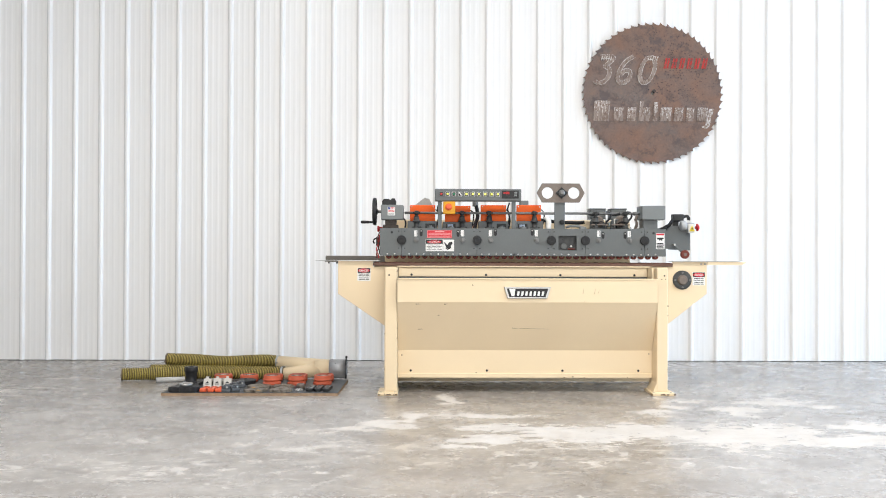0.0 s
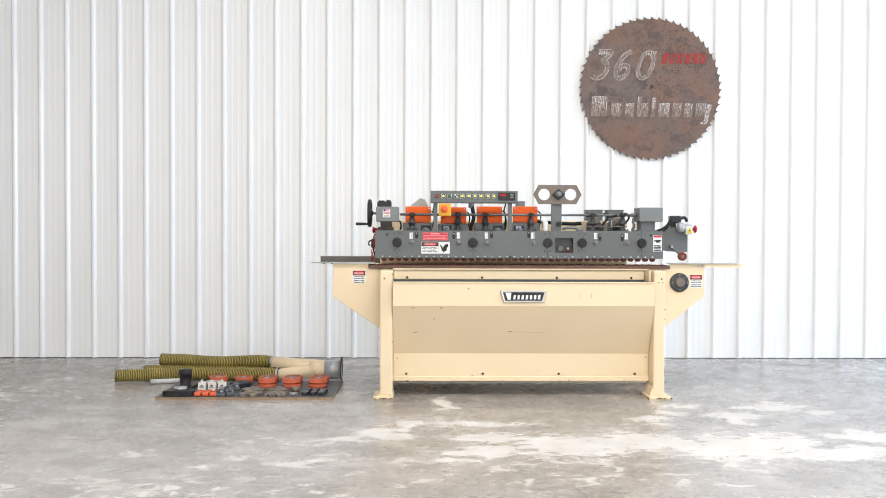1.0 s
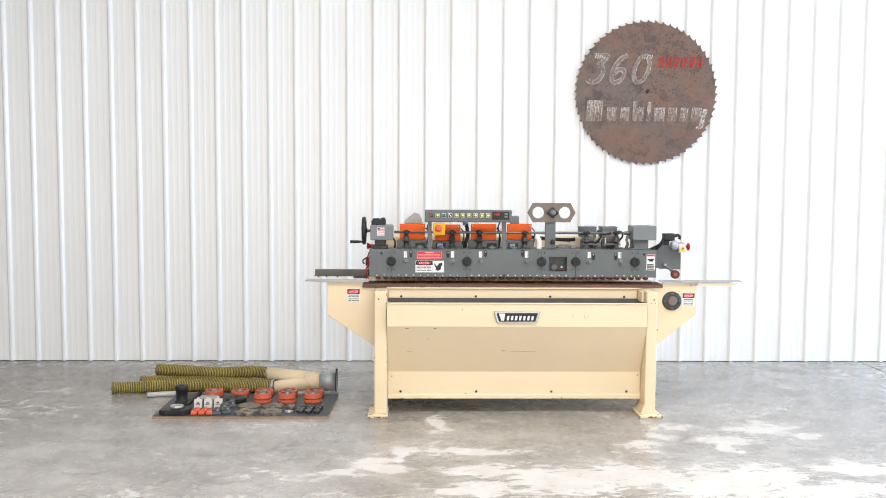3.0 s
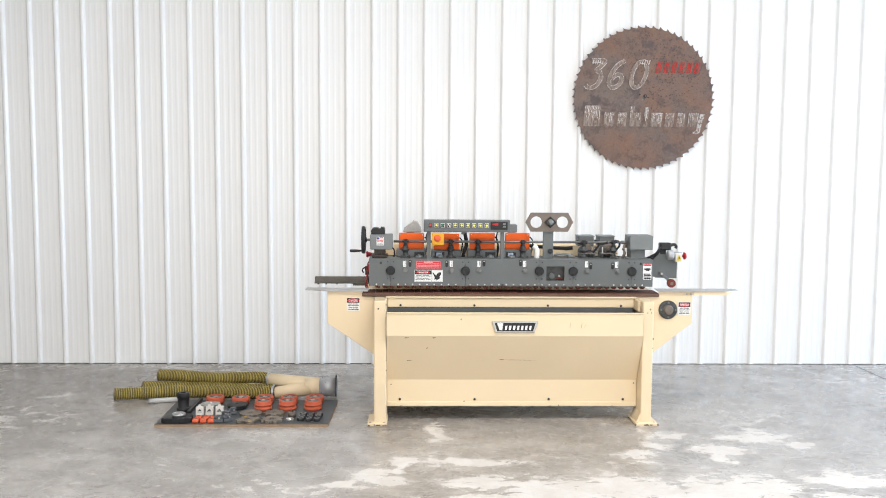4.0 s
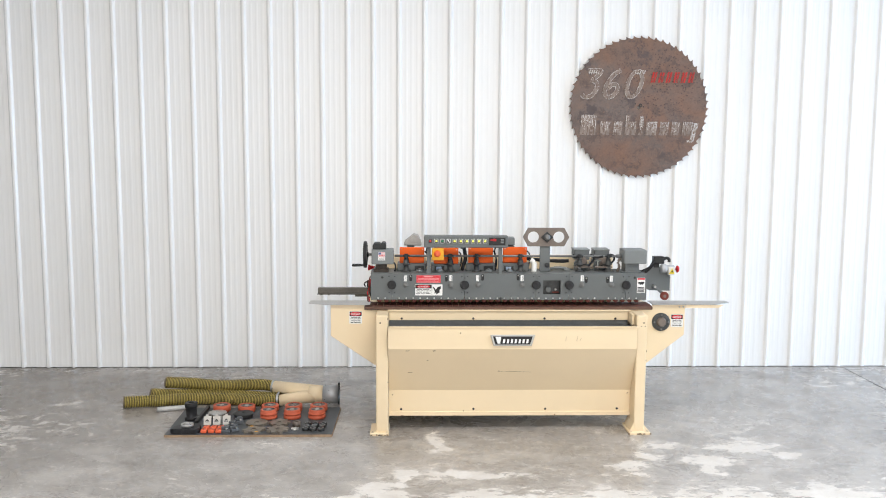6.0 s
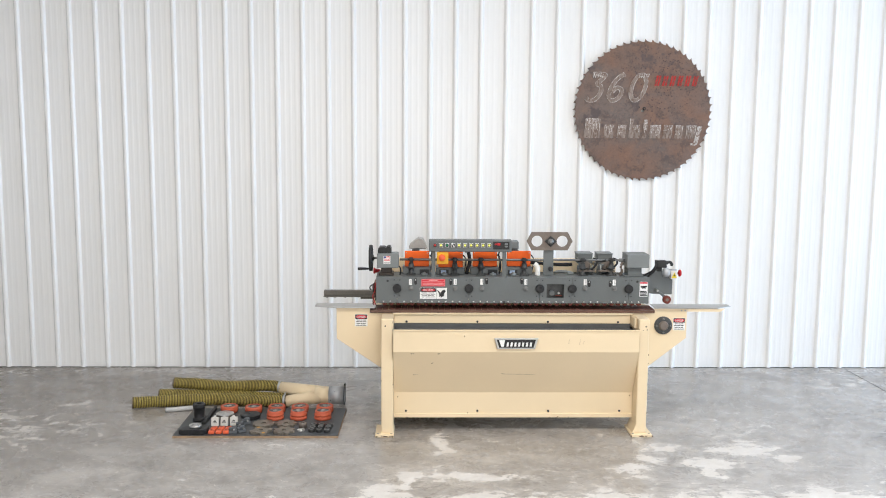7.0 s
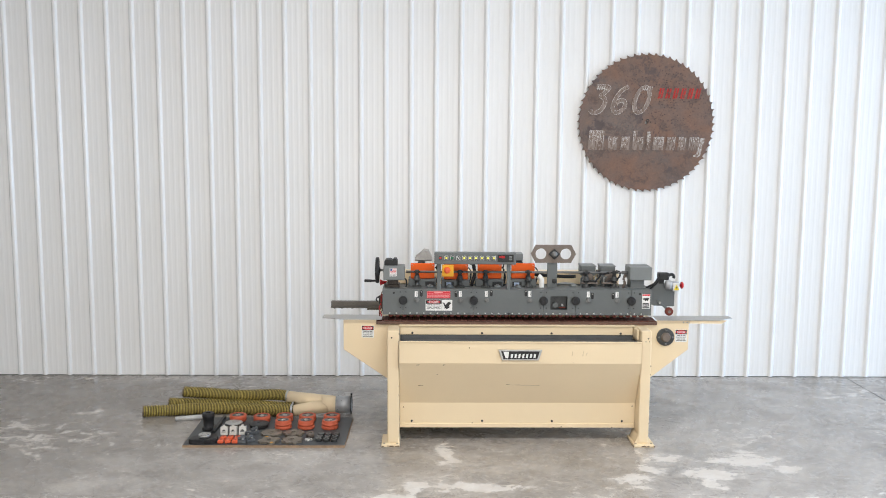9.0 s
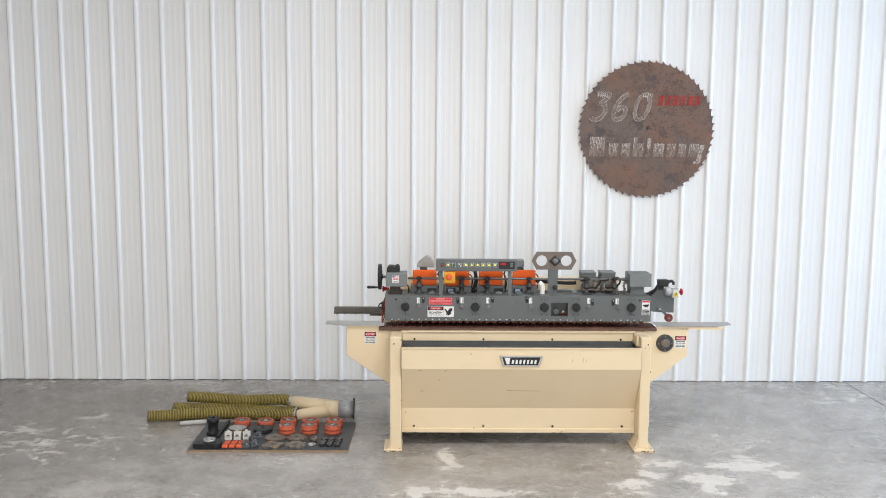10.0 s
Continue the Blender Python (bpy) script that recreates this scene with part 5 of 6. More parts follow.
for dx in (-0.3, 0.3):
    part("wall_spacer", cyl((BX + dx, BY + 0.006, BZ + 0.2), "y", 0.012, 0.026, 10), DARK, blade)


def band(bm, cx, cz, rx, rz, w, a0, a1, slant, y0, y1, n=30):
    """A flat curved stroke: part of an ellipse with a width."""
    sets = []
    for k in range(n + 1):
        a = radians(a0 + (a1 - a0) * k / n)
        quad = []
        for s in (-0.5, 0.5):
            x, z = (rx + s * w) * math.cos(a), (rz + s * w) * math.sin(a)
            for y in (y0, y1):
                quad.append(bm.verts.new((cx + x + slant * z, y, cz + z)))
        sets.append(quad)
    for p, q in zip(sets, sets[1:]):
        for i, j in ((0, 2), (2, 3), (3, 1), (1, 0)):
            bm.faces.new((p[i], p[j], q[j], q[i]))
    if a1 - a0 < 359:
        bm.faces.new((sets[0][0], sets[0][1], sets[0][3], sets[0][2]))
        bm.faces.new((sets[-1][0], sets[-1][2], sets[-1][3], sets[-1][1]))
    bmesh.ops.recalc_face_normals(bm, faces=bm.faces[:])
    return bm


# three large pale figures of plain bent strokes, painted in place of cutouts
Y0, Y1 = BY - 0.005, BY - 0.0002


def stroke(bm, points, w, y0, y1):
    """A flat stroke of width w along a smooth line in the x, z plane."""
    path = smooth_path([(x, 0, z) for x, z in points], 0.008)
    sets = []
    for k, p in enumerate(path):
        d = (path[min(k + 1, len(path) - 1)] - path[max(k - 1, 0)]).normalized()
        n = Vector((-d.z, 0, d.x)) * w / 2
        sets.append([bm.verts.new((p.x + f * n.x, y, p.z + f * n.z)) for f in (-1, 1) for y in (y0, y1)])
    for p, q in zip(sets, sets[1:]):
        for i, j in ((0, 2), (2, 3), (3, 1), (1, 0)):
            bm.faces.new((p[i], p[j], q[j], q[i]))
    bm.faces.new((sets[0][0], sets[0][1], sets[0][3], sets[0][2]))
    bm.faces.new((sets[-1][0], sets[-1][2], sets[-1][3], sets[-1][1]))
    bmesh.ops.recalc_face_normals(bm, faces=bm.faces[:])
    return bm


LOOPS = (
    (1.504, [(-0.062, 0.112), (0.0, 0.114), (0.050, 0.106), (0.020, 0.060), (-0.008, 0.030), (0.030, 0.012), (0.044, -0.040), (0.016, -0.100), (-0.040, -0.116), (-0.076, -0.092)]),
    (1.682, [(0.044, 0.118), (-0.008, 0.080), (-0.046, 0.010), (-0.056, -0.060), (-0.028, -0.112), (0.022, -0.104), (0.050, -0.054), (0.034, -0.010), (-0.006, -0.008), (-0.038, -0.046)]),
)
for x, line in LOOPS:
    pts = [(x + px + 0.22 * pz, 2.536 + pz) for px, pz in line]
    part("bright_rim", stroke(bmesh.new(), pts, 0.037, Y0 + 0.001, Y1), CUTOUT_BRIGHT, blade, "bright painted rim of a cutout")
    part("bright_loop", stroke(bmesh.new(), pts, 0.028, Y0 - 0.001, Y1), CUTOUT_DULL, blade, "pale stroke standing in for a cutout")
for name, w, y, m in (("bright_rim", 0.037, Y0 + 0.001, CUTOUT_BRIGHT), ("bright_loop", 0.028, Y0 - 0.001, CUTOUT_DULL)):
    part(name, band(bmesh.new(), 1.872, 2.536, 0.060, 0.112, w, 0, 360, 0.25, y, Y1, 40), m, blade, "pale loop standing in for a cutout")
# bright streaks on their upper ends, glints put into the colour
for x0, n in ((1.468, 5), (1.872, 5)):
    for k in range(n):
        x = x0 + k * 0.020
        part("glint_streak", prism(bmesh.new(), [(x, 2.618), (x + 0.005, 2.618), (x + 0.016, 2.655), (x + 0.008, 2.655)], Y0 - 0.003, Y1), CUTOUT_BRIGHT, blade, "bright streaks painted in as glints")

# the row of large marks below: plain upright bars, glints painted towards their tops
random.seed(11)
MARKS = [(1.400, 0.150, 0.175, 5), (1.572, 0.098, 0.118, 3), (1.690, 0.088, 0.118, 3), (1.795, 0.108, 0.172, 3), (1.918, 0.046, 0.165, 2),
         (1.978, 0.108, 0.118, 4), (2.100, 0.090, 0.118, 3), (2.205, 0.080, 0.118, 3), (2.300, 0.105, 0.118, 3)]
for x, w, h, bars in MARKS:
    z0 = 2.092
    g, tops = bmesh.new(), bmesh.new()
    low = z0 + min(h, 0.118)
    prism(g, [(x, z0), (x + w - 0.012, z0), (x + w + 0.002, low), (x + 0.045, low), (x + 0.048, z0 + h), (x + 0.016, z0 + h)] if 0.15 < h and w < 0.14 else
          [(x, z0), (x + w - 0.012, z0), (x + w, z0 + h), (x + 0.012, z0 + h)], Y0, Y1)
    for k in range(bars * 2):
        xs = x + 0.004 + k * (w - 0.012) / (bars * 2)
        zt = z0 + (h if h < 0.15 or w > 0.14 or xs < x + 0.03 else 0.118)
        cut = random.uniform(0.3, 0.8) * (zt - z0)
        prism(tops, [(xs + 0.004, zt - cut), (xs + 0.008, zt - cut), (xs + 0.017, zt), (xs + 0.010, zt)], Y0 - 0.0016, Y1)
    part("bright_block", g, CUTOUT_DULL, blade, "pale block standing in for a cutout")
    part("glint_streak", tops, CUTOUT_BRIGHT, blade, "bright streaks painted in as glints")
g = bmesh.new()
prism(g, [(2.412, 2.200), (2.452, 2.200), (2.412, 2.045), (2.392, 2.030), (2.352, 2.034), (2.352, 2.050), (2.378, 2.056)], Y0 - 0.001, Y1)
part("bright_tail", g, CUTOUT_BRIGHT, blade, "bright white tail stroke")
# six red painted bars
for k in range(6):
    x = 2.012 + k * 0.066
    g = bmesh.new()
    for dx in (0.0, 0.024):
        prism(g, [(x + dx, 2.550), (x + dx + 0.016, 2.550), (x + dx + 0.036, 2.640), (x + dx + 0.020, 2.640)], Y0, Y1)
    part("red_mark", g, RED_TEXT, blade, "red painted bars")

# ---- the board with loose tooling ----
board = bmesh.new()
slab(board, [(-1.762, 5.805), (-0.612, 5.805), (-0.604, 6.455), (-1.768, 6.455)], 0.0, 0.0165)
board = thing("tool_board", board, BOARD_EDGE, "dark-topped chipboard panel lying on the floor", "board")
part("board_top", slab(bmesh.new(), [(-1.760, 5.807), (-0.614, 5.807), (-0.606, 6.453), (-1.766, 6.453)], 0.0165, 0.0185), BOARD_TOP, board, "dark grey laminate top")
DECK = 0.0187


def spool(double):
    ob = empty("feed_roller")
    prof = [(0.0455, 0.050), (0.060, 0.050), (0.064, 0.046), (0.064, 0.008), (0.060, 0.002), (0.0455, 0.0), (0.0455, 0.050)]
    if double:
        prof = [(0.0455, 0.066), (0.054, 0.066), (0.058, 0.062), (0.058, 0.044), (0.062, 0.040), (0.064, 0.034), (0.056, 0.030), (0.058, 0.022), (0.063, 0.018), (0.063, 0.004), (0.060, 0.0), (0.0455, 0.0), (0.0455, 0.066)]
    top = prof[0][1]
    part("tyre", lathe(bmesh.new(), (0, 0, 0), "z", prof, 28), URETHANE, ob)
    part("hub", lathe(bmesh.new(), (0, 0, 0), "z", [(0.013, top - 0.004), (0.044, top - 0.003), (0.0455, top - 0.005), (0.0455, 0.001), (0.013, 0.001), (0.013, top - 0.004)], 24), ROD, ob, "worn steel hub")
    part("bore", ring(bmesh.new(), (0, 0, top - 0.008), "z", 0.011, 0.017, 0.007, 16), STEEL, ob)
    for k in range(4):
        a = radians(90 * k + 25)
        c, sn = math.cos(a), math.sin(a)
        part("hub_slot", slab(bmesh.new(), [(0.018 * c - 0.004 * sn, 0.018 * sn + 0.004 * c), (0.018 * c + 0.004 * sn, 0.018 * sn - 0.004 * c), (0.040 * c + 0.009 * sn, 0.040 * sn - 0.009 * c), (0.040 * c - 0.009 * sn, 0.040 * sn + 0.009 * c)], top - 0.005, top - 0.0022), BLACK, ob)
    return ob


flat = tagged(spool(False), "orange urethane feed roller with steel hub", "roller", "feed rollers on the board")
tall = tagged(spool(True), "grooved orange urethane feed roller with steel hub", "roller", "feed rollers on the board")
spots = [(-1.481, 6.363), (-1.295, 6.348), (-1.123, 6.363), (-0.948, 6.364), (-0.761, 6.366)]
flat.matrix_basis = pose(*spots[0], DECK)
for k, (x, y) in enumerate(spots[1:]):
    copy_thing(flat, pose(x, y, DECK, 0, 0, 37 * k + 20))
spots = [(-1.108, 6.193), (-0.937, 6.194), (-0.758, 6.195)]
tall.matrix_basis = pose(*spots[0], DECK)
for k, (x, y) in enumerate(spots[1:]):
    copy_thing(tall, pose(x, y, DECK, 0, 0, 50 * k + 35))

# small cartons standing in a row
ct = empty("carton")
part("carton_body", box(-0.026, 0.026, -0.020, 0.020, 0.0, 0.062, 0.0015), CARD, ct)
part("hang_tab", prism(bmesh.new(), [(-0.010, 0.062), (0.010, 0.062), (0.008, 0.076), (-0.008, 0.076)], -0.019, -0.0175), CARD, ct)
part("carton_mark", prism(bmesh.new(), [(-0.014, 0.030), (0.012, 0.030), (0.008, 0.036), (0.0, 0.043), (-0.008, 0.036)], -0.0208, -0.0195), LABEL_BLACK, ct)
part("text_bar", box(-0.016, 0.014, -0.0208, -0.0195, 0.022, 0.026, 0), TRAY, ct)
tagged(ct, "small white carton with black print", "box", "cartons on the board")
ct.matrix_basis = pose(-1.512, 6.023, DECK, -12, 0, 3)
for k, (x, y, a) in enumerate(((-1.446, 6.028, -2), (-1.380, 6.034, 2))):
    copy_thing(ct, pose(x, y, DECK, -12, 0, a))

# orange blocks, two by three
ob = empty("orange_block")
part("block_body", box(-0.021, 0.021, -0.025, 0.025, 0, 0.024, 0.007, 3), BRIGHT_ORANGE, ob)
part("block_socket", ring(bmesh.new(), (0, 0, 0.0225), "z", 0.007, 0.013, 0.004, 16), URETHANE, ob)
part("socket_hole", cyl((0, 0, 0.0225), "z", 0.007, 0.0025, 12), DARK, ob)
tagged(ob, "small bright orange plastic block", "block", "orange blocks on the board")
ob.matrix_basis = pose(-1.500, 5.856, DECK, 0, 0, 2)
for k, (x, y) in enumerate(((-1.449, 5.858), (-1.398, 5.856), (-1.497, 5.924), (-1.446, 5.926), (-1.396, 5.924))):
    copy_thing(ob, pose(x, y, DECK, 0, 0, random.uniform(-4, 4)))

# black belt housing with a pulley
ph = empty("belt_housing", -1.63, 5.888, DECK)
bodyp = bmesh.new()
slab(bodyp, [(-1.725, 5.833), (-1.70, 5.816), (-1.55, 5.820), (-1.528, 5.848), (-1.532, 5.918), (-1.56, 5.963), (-1.66, 5.953), (-1.715, 5.888)], DECK, DECK + 0.034)
bmesh.ops.bevel(bodyp, geom=bodyp.edges[:], offset=0.004, segments=2, affect="EDGES")
part("housing_body", bodyp, BLACK, ph)
for k in range(5):
    part("grip_rib", box(-1.69 + k * 0.031, -1.674 + k * 0.031, 5.814, 5.820, DECK + 0.004, DECK + 0.031, 0.002), RUBBER, ph)
pu = part("pulley", lathe(bmesh.new(), (-1.622, 5.893, DECK + 0.034), "z", [(0, 0.020), (0.012, 0.020), (0.014, 0.013), (0.030, 0.013), (0.036, 0.018), (0.042, 0.018), (0.044, 0.012), (0.044, 0), (0, 0)], 28), STEEL, ph, "bare steel pulley")
for k in range(5):
    a = radians(72 * k)
    part("pulley_hole", cyl((-1.622 + 0.024 * math.cos(a), 5.893 + 0.024 * math.sin(a), DECK + 0.0465), "z", 0.005, 0.0012, 10), BLACK, pu)
tagged(ph, "black belt housing with a bare steel pulley", "machine part")
cp = empty("black_coupling", -1.655, 6.148, DECK)
part("coupling_body", lathe(bmesh.new(), (-1.655, 6.148, DECK), "z", [(0.020, 0.130), (0.040, 0.130), (0.044, 0.126), (0.044, 0.096), (0.040, 0.090), (0.037, 0.022), (0.044, 0.016), (0.044, 0.0), (0, 0), (0, 0.06), (0.020, 0.064), (0.020, 0.130)], 24), BLACK, cp)
part("coupling_foot", box(-1.695, -1.610, 6.113, 6.188, DECK, DECK + 0.028, 0.004), BLACK, cp)
tagged(cp, "black upright hose coupling on the board", "coupling")
bar = slab(bmesh.new(), [(-1.612, 6.048), (-1.588, 6.048), (-1.585, 6.428), (-1.607, 6.428)], DECK, DECK + 0.024)
bmesh.ops.bevel(bar, geom=bar.edges[:], offset=0.002, segments=1, affect="EDGES")
thing("black_guide_bar", bar, DARK, "black steel guide bar lying on the board", "bar")

# dark plate stacks
for x, y, r, lab in ((-1.486, 6.233, 0.066, "grey stacked steel discs on the board"), (-1.294, 6.213, 0.074, "black stacked collar discs on the board")):
    e = empty("disc_stack", x, y, DECK)
    dark = r > 0.07
    m = BLACK if dark else CUTTER
    part("lower_disc", cyl((x, y, DECK), "z", r * 0.93, 0.024, 28, 0.004), m, e)
    part("upper_disc", lathe(bmesh.new(), (x, y, DECK + 0.024), "z", [(0, 0.016), (0.010, 0.016), (0.012, 0.012), (r * 0.8, 0.010), (r, 0.006), (r, 0), (0, 0)], 28), DARK if dark else STEEL, e)
    tagged(e, lab, "disc")


def cutter(name, teeth, r, deep, label):
    bm = bmesh.new()
    pts = []
    for k in range(teeth):
        st = 2 * math.pi / teeth
        for f, rr in ((0, r), (0.30, r * 0.985), (0.46, r - deep), (0.72, r - deep * 1.1), (0.90, r * 0.96)):
            pts.append(((k + f) * st, rr))
    rows = []
    for z in (0, 0.016):
        rows.append(([bm.verts.new((q * math.cos(a), q * math.sin(a), z)) for a, q in pts], [bm.verts.new((0.016 * math.cos(a), 0.016 * math.sin(a), z)) for a, q in pts]))
    nn = len(pts)
    for k in range(nn):
        j = (k + 1) % nn
        bm.faces.new((rows[0][0][k], rows[0][0][j], rows[1][0][j], rows[1][0][k]))
        bm.faces.new((rows[1][0][k], rows[1][0][j], rows[1][1][j], rows[1][1][k]))
        bm.faces.new((rows[0][0][j], rows[0][0][k], rows[0][1][k], rows[0][1][j]))
        bm.faces.new((rows[0][1][j], rows[0][1][k], rows[1][1][k], rows[1][1][j]))
    bmesh.ops.recalc_face_normals(bm, faces=bm.faces[:])
    e = empty(name)
    part("cutter_body", bm, CUTTER, e)
    part("bore_ring", ring(bmesh.new(), (0, 0, 0.0155), "z", 0.016, 0.026, 0.003, 20), CUTTER, e)
    part("bore", cyl((0, 0, 0.0), "z", 0.0158, 0.012, 18), BLACK, e)
    return tagged(e, label, "cutter", "cutter heads on the board")


c1 = cutter("cutter_head", 14, 0.080, 0.006, "round brown steel cutter disc with fine teeth")
c1.matrix_basis = pose(-1.168, 6.043, DECK)
c2 = cutter("cutter_head", 8, 0.078, 0.016, "toothed brown steel cutter head lying flat")
c2.matrix_basis = pose(-1.008, 6.046, DECK)
copy_thing(c2, pose(-0.998, 5.888, DECK, 0, 0, 20))
c3 = cutter("cutter_head", 4, 0.080, 0.022, "four-winged steel cutter head with yellow tips")
c3.matrix_basis = pose(-1.160, 5.881, DECK, 0, 0, 15)
for k in range(4):
    a = radians(90 * k + 8)
    part("cutter_tip", box(0.068 * math.cos(a) - 0.010, 0.068 * math.cos(a) + 0.010, 0.068 * math.sin(a) - 0.008, 0.068 * math.sin(a) + 0.008, 0.0145, 0.0175, 0.001), YELLOW if k % 2 else CUTTER, c3)

# castings, rings and nuts
for x, y, a in ((-1.298, 6.063, 20), (-1.325, 5.973, -15), (-1.300, 5.883, 40), (-1.352, 5.863, 5)):
    e = empty("clamp_casting")
    b1 = bmesh.new()
    bx(b1, -0.030, 0.030, -0.022, 0.022, 0, 0.022, 0.004, 2)
    bx(b1, -0.012, 0.024, -0.016, 0.018, 0.022, 0.046, 0.004, 2)
    part("casting_body", b1, CAST, e)
    part("casting_boss", cyl((-0.018, 0, 0.020), "z", 0.012, 0.020, 12), CAST, e)
    part("casting_bolt", cyl((0.008, -0.026, 0.030), "y", 0.007, 0.014, 8), STEEL, e)
    tagged(e, "small blue-grey cast iron clamp", "clamp", "clamps on the board")
    e.matrix_basis = pose(x, y, DECK, 0, 0, a)
nut = empty("steel_collar")
part("collar_body", ring(bmesh.new(), (0, 0, 0), "z", 0.012, 0.025, 0.020, 6), DARK, nut)
part("collar_face", ring(bmesh.new(), (0, 0, 0.0195), "z", 0.013, 0.021, 0.002, 18), ROD, nut)
tagged(nut, "small black hexagonal steel collar", "collar", "collars on the board")
first = True
for j, y in enumerate((5.893, 5.950, 6.010)):
    for x in (-0.806, -0.752, -0.697):
        m = pose(x + 0.006 * j * 0.4, y + random.uniform(-0.006, 0.006), DECK, 0, 0, random.uniform(0, 60))
        if first:
            nut.matrix_basis, first = m, False
        else:
            copy_thing(nut, m)
sl = empty("threaded_sleeve", -0.878, 5.983, DECK)
part("sleeve_body", lathe(bmesh.new(), (-0.878, 5.983, DECK), "z", [(0.014, 0.036), (0.026, 0.036), (0.029, 0.032), (0.029, 0.0), (0.014, 0.0), (0.014, 0.036)], 20), PLATE_STEEL, sl)
tagged(sl, "short brown steel sleeve standing on the board", "sleeve")
thing("bright_ring", ring(bmesh.new(), (-0.882, 5.913, DECK), "z", 0.012, 0.027, 0.010, 24), CHROME, "small bright steel ring lying on the board", "ring")

# ---- dust hoses with their branch duct ----
def hose(points, label, r=0.045):
    base = points[0]
    e = empty("dust_hose", base[0], base[1], 0)
    bm = bmesh.new()
    tube(bm, points, lambda i: (r - 0.0035, r - 0.0005, r, r - 0.0005, r - 0.0035, r - 0.006)[i % 6], 20, 0.0020, mats=lambda i: 1 if i % 6 in (3, 4, 5) else 0, caps=False)
    part("ribbed_sleeve", bm, [OLIVE, FABRIC], e)
    p, q = Vector(points[0]), Vector(points[1])
    d = (q - p).normalized()
    cuff = bmesh.new()
    tube(cuff, [p - d * 0.003, p + d * 0.001, p + d * 0.006], r + 0.001, 20, 0.003, caps=False)
    part("cuff", cuff, PLATE_STEEL, e)
    p, q = Vector(points[-1]), Vector(points[-2])
    d = (q - p).normalized()
    cuff = bmesh.new()
    tube(cuff, [p + d * 0.006, p + d * 0.014, p + d * 0.024], r + 0.0025, 20, 0.004, caps=False)
    cl = part("hose_clip", cuff, GALV, e, "galvanised hose clip")
    part("clip_screw", box(p.x + d.x * 0.015 - 0.006, p.x + d.x * 0.015 + 0.006, p.y - r - 0.010, p.y - r - 0.001, p.z - 0.006, p.z + 0.006, 0.001), STEEL, e)
    return tagged(e, label, "hose", "dust hoses on the floor")


hose([(-2.000, 6.785, 0.126), (-1.80, 6.760, 0.124), (-1.58, 6.740, 0.112), (-1.38, 6.725, 0.120), (-1.24, 6.710, 0.126), (-1.135, 6.690, 0.118)], "olive and black ribbed hose resting on another hose")
hose([(-2.250, 6.505, 0.047), (-2.08, 6.535, 0.047), (-1.86, 6.580, 0.047), (-1.60, 6.600, 0.047), (-1.34, 6.560, 0.048), (-1.18, 6.535, 0.052), (-1.075, 6.528, 0.056)], "long olive and black ribbed hose on concrete")
hose([(-2.105, 6.728, 0.047), (-1.90, 6.715, 0.047), (-1.65, 6.705, 0.047), (-1.40, 6.672, 0.047), (-1.25, 6.640, 0.047), (-1.08, 6.622, 0.047)], "olive and black ribbed hose lying under another")

wye = empty("branch_duct", -0.90, 6.62, 0)
WZ = 0.078
main = bmesh.new()
def cone(bm, a, b, ra, rb, n=24):
    """A round duct from a to b, open at both ends, with a thickness."""
    a, b = Vector(a), Vector(b)
    d = (b - a).normalized()
    s = d.cross(Vector((0, 0, 1))).normalized()
    u = s.cross(d)
    R = []
    for p, r in ((a, ra), (b, rb), (b, rb - 0.003), (a, ra - 0.003)):
        R.append([bm.verts.new(p + r * (s * math.cos(2 * math.pi * k / n) + u * math.sin(2 * math.pi * k / n))) for k in range(n)])
    for i in range(4):
        p, q = R[i], R[(i + 1) % 4]
        for k in range(n):
            f = bm.faces.new((p[k], p[(k + 1) % n], q[(k + 1) % n], q[k]))
            f.smooth = i in (0, 2)
    bmesh.ops.recalc_face_normals(bm, faces=bm.faces[:])
    return bm


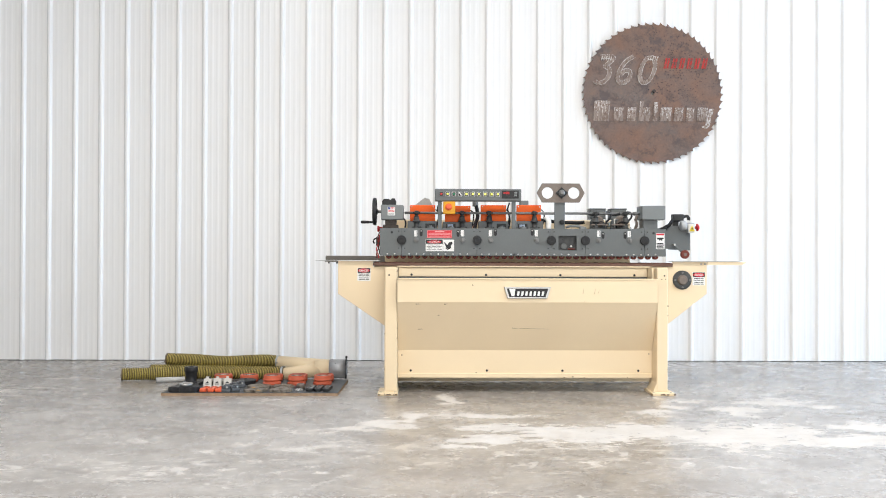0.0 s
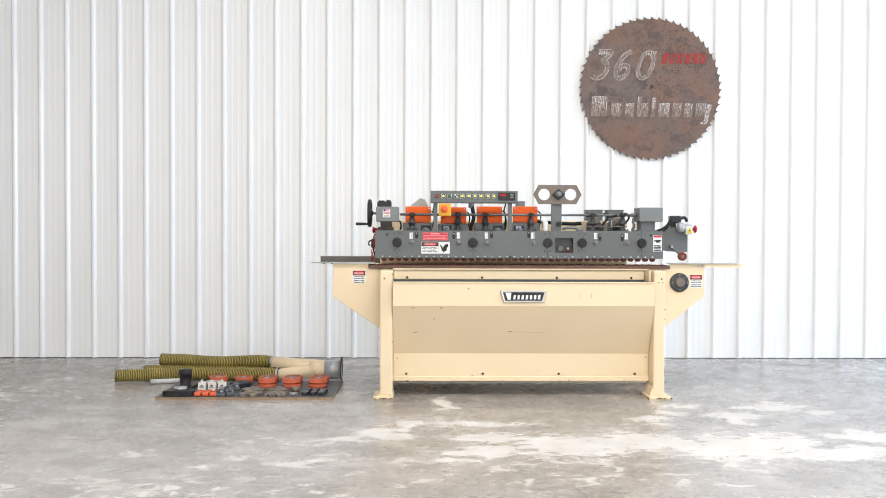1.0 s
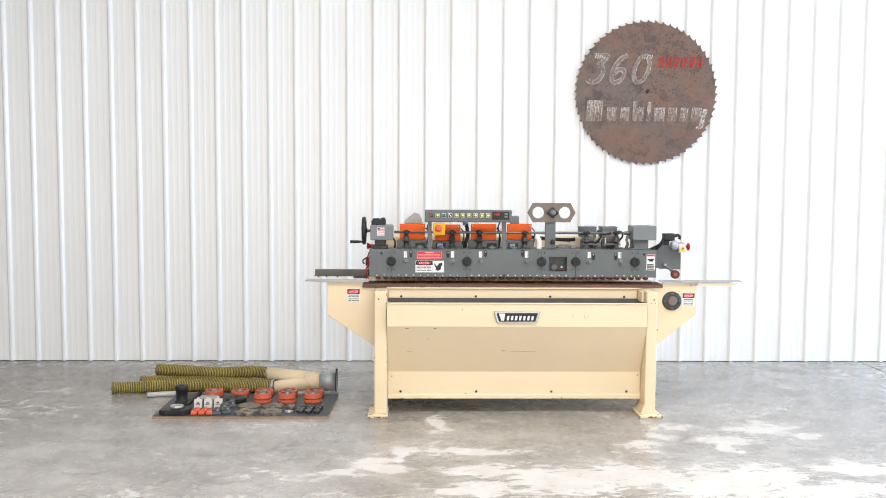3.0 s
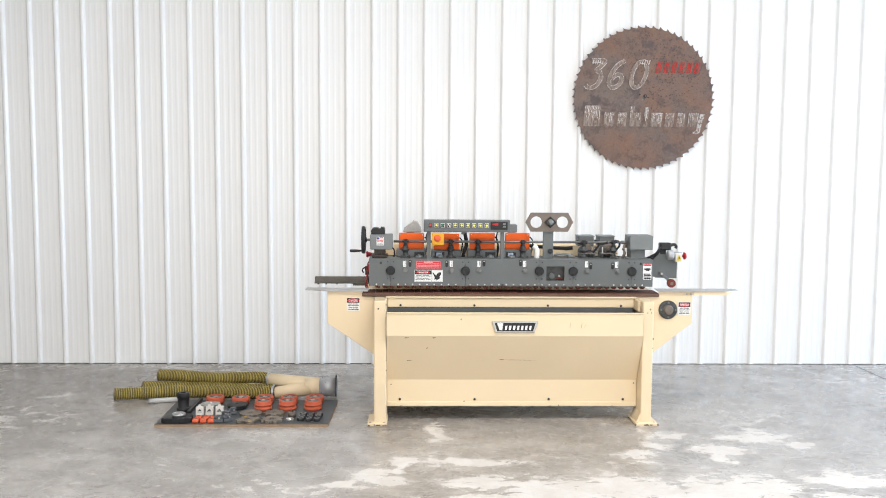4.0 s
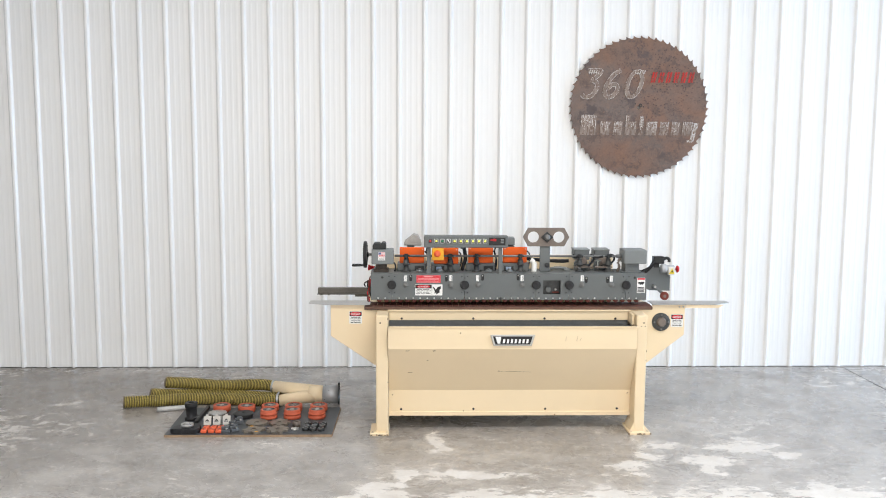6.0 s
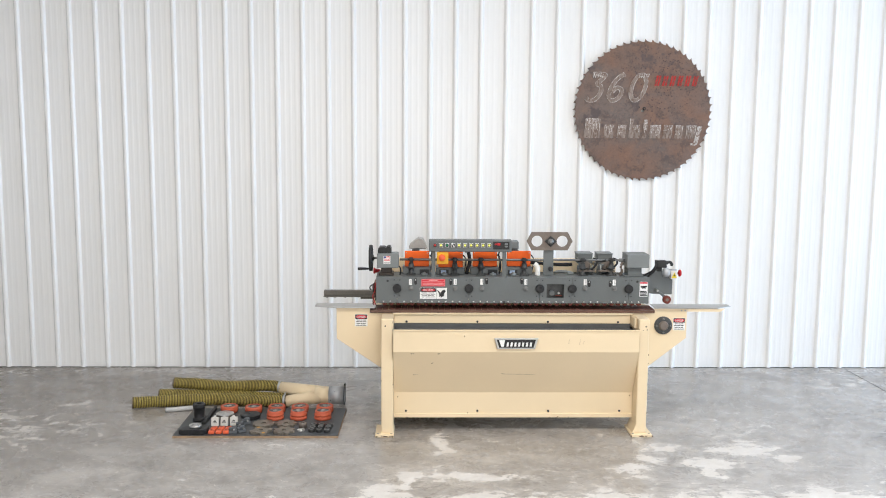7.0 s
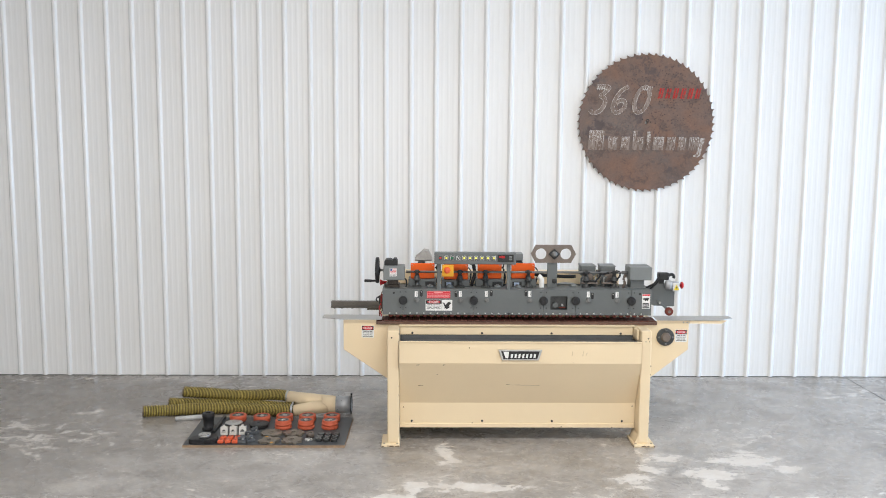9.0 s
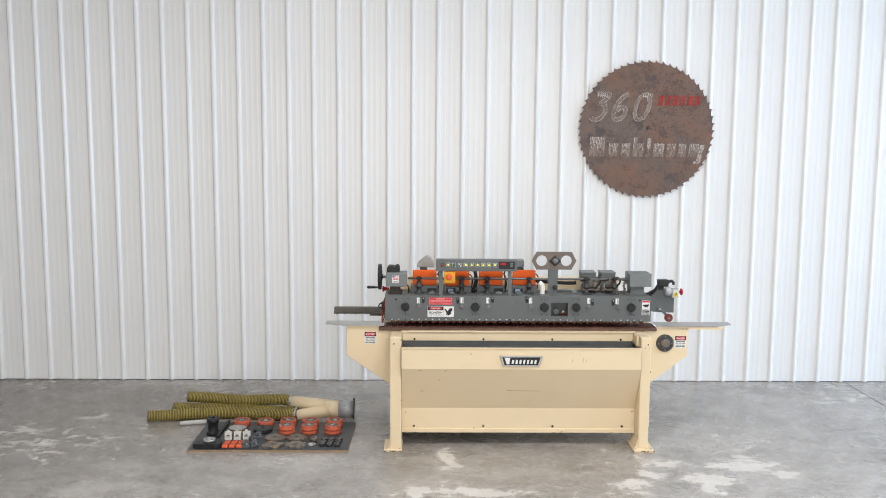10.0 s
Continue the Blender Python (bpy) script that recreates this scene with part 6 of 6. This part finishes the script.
cone(main, (-0.860, 6.604, WZ), (-0.745, 6.602, WZ), 0.0662, 0.0672)
part("main_duct", main, CREAM, wye)
part("duct_branch", cone(bmesh.new(), (-1.142, 6.687, 0.114), (-0.755, 6.604, WZ), 0.049, 0.0668), CREAM, wye)
part("duct_branch", cone(bmesh.new(), (-1.085, 6.528, 0.050), (-0.790, 6.600, 0.074), 0.042, 0.056), CREAM, wye)
col = part("collar", cone(bmesh.new(), (-0.752, 6.602, WZ), (-0.632, 6.602, WZ), 0.069, 0.069), GALV, wye, "galvanised steel collar")
for k in range(6):
    a = radians(60 * k + 200)
    part("rivet", cyl((-0.735 + 0.03 * (k % 2), 6.602 + 0.0695 * math.cos(a), WZ + 0.0695 * math.sin(a)), "y", 0.004, 0.004, 8), DARK, col)
part("end_flange", lathe(bmesh.new(), (-0.634, 6.602, WZ), "x", [(0.067, 0), (0.0775, 0.0), (0.0775, 0.006), (0.067, 0.006), (0.067, 0)], 32), DARK, wye, "dark end flange")
part("flange_lug", box(-0.636, -0.622, 6.592, 6.612, WZ + 0.0770, WZ + 0.094, 0.002), DARK, wye)
tagged(wye, "cream forked duct with galvanised collar on floor", "duct")

pp = empty("short_pipe", -1.97, 6.40, 0)
part("pipe_body", cone(bmesh.new(), (-1.972, 6.405, 0.0185), (-1.782, 6.462, 0.0185), 0.0183, 0.0183, 18), GREY_PIPE, pp)
part("pipe_ring", cone(bmesh.new(), (-1.974, 6.4044, 0.0185), (-1.966, 6.4068, 0.0185), 0.0187, 0.0187, 18), GALV, pp)
tagged(pp, "short pale grey pipe lying on concrete", "pipe")

# high-bay lamps under the roof, added out of view
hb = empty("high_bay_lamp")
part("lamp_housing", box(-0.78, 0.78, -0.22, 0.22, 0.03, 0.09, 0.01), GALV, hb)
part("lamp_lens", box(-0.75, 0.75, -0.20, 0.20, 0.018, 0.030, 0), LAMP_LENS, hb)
tagged(hb, "flat grey assumed high-bay lamp under the unseen roof", "lamp", "high-bay lamps")
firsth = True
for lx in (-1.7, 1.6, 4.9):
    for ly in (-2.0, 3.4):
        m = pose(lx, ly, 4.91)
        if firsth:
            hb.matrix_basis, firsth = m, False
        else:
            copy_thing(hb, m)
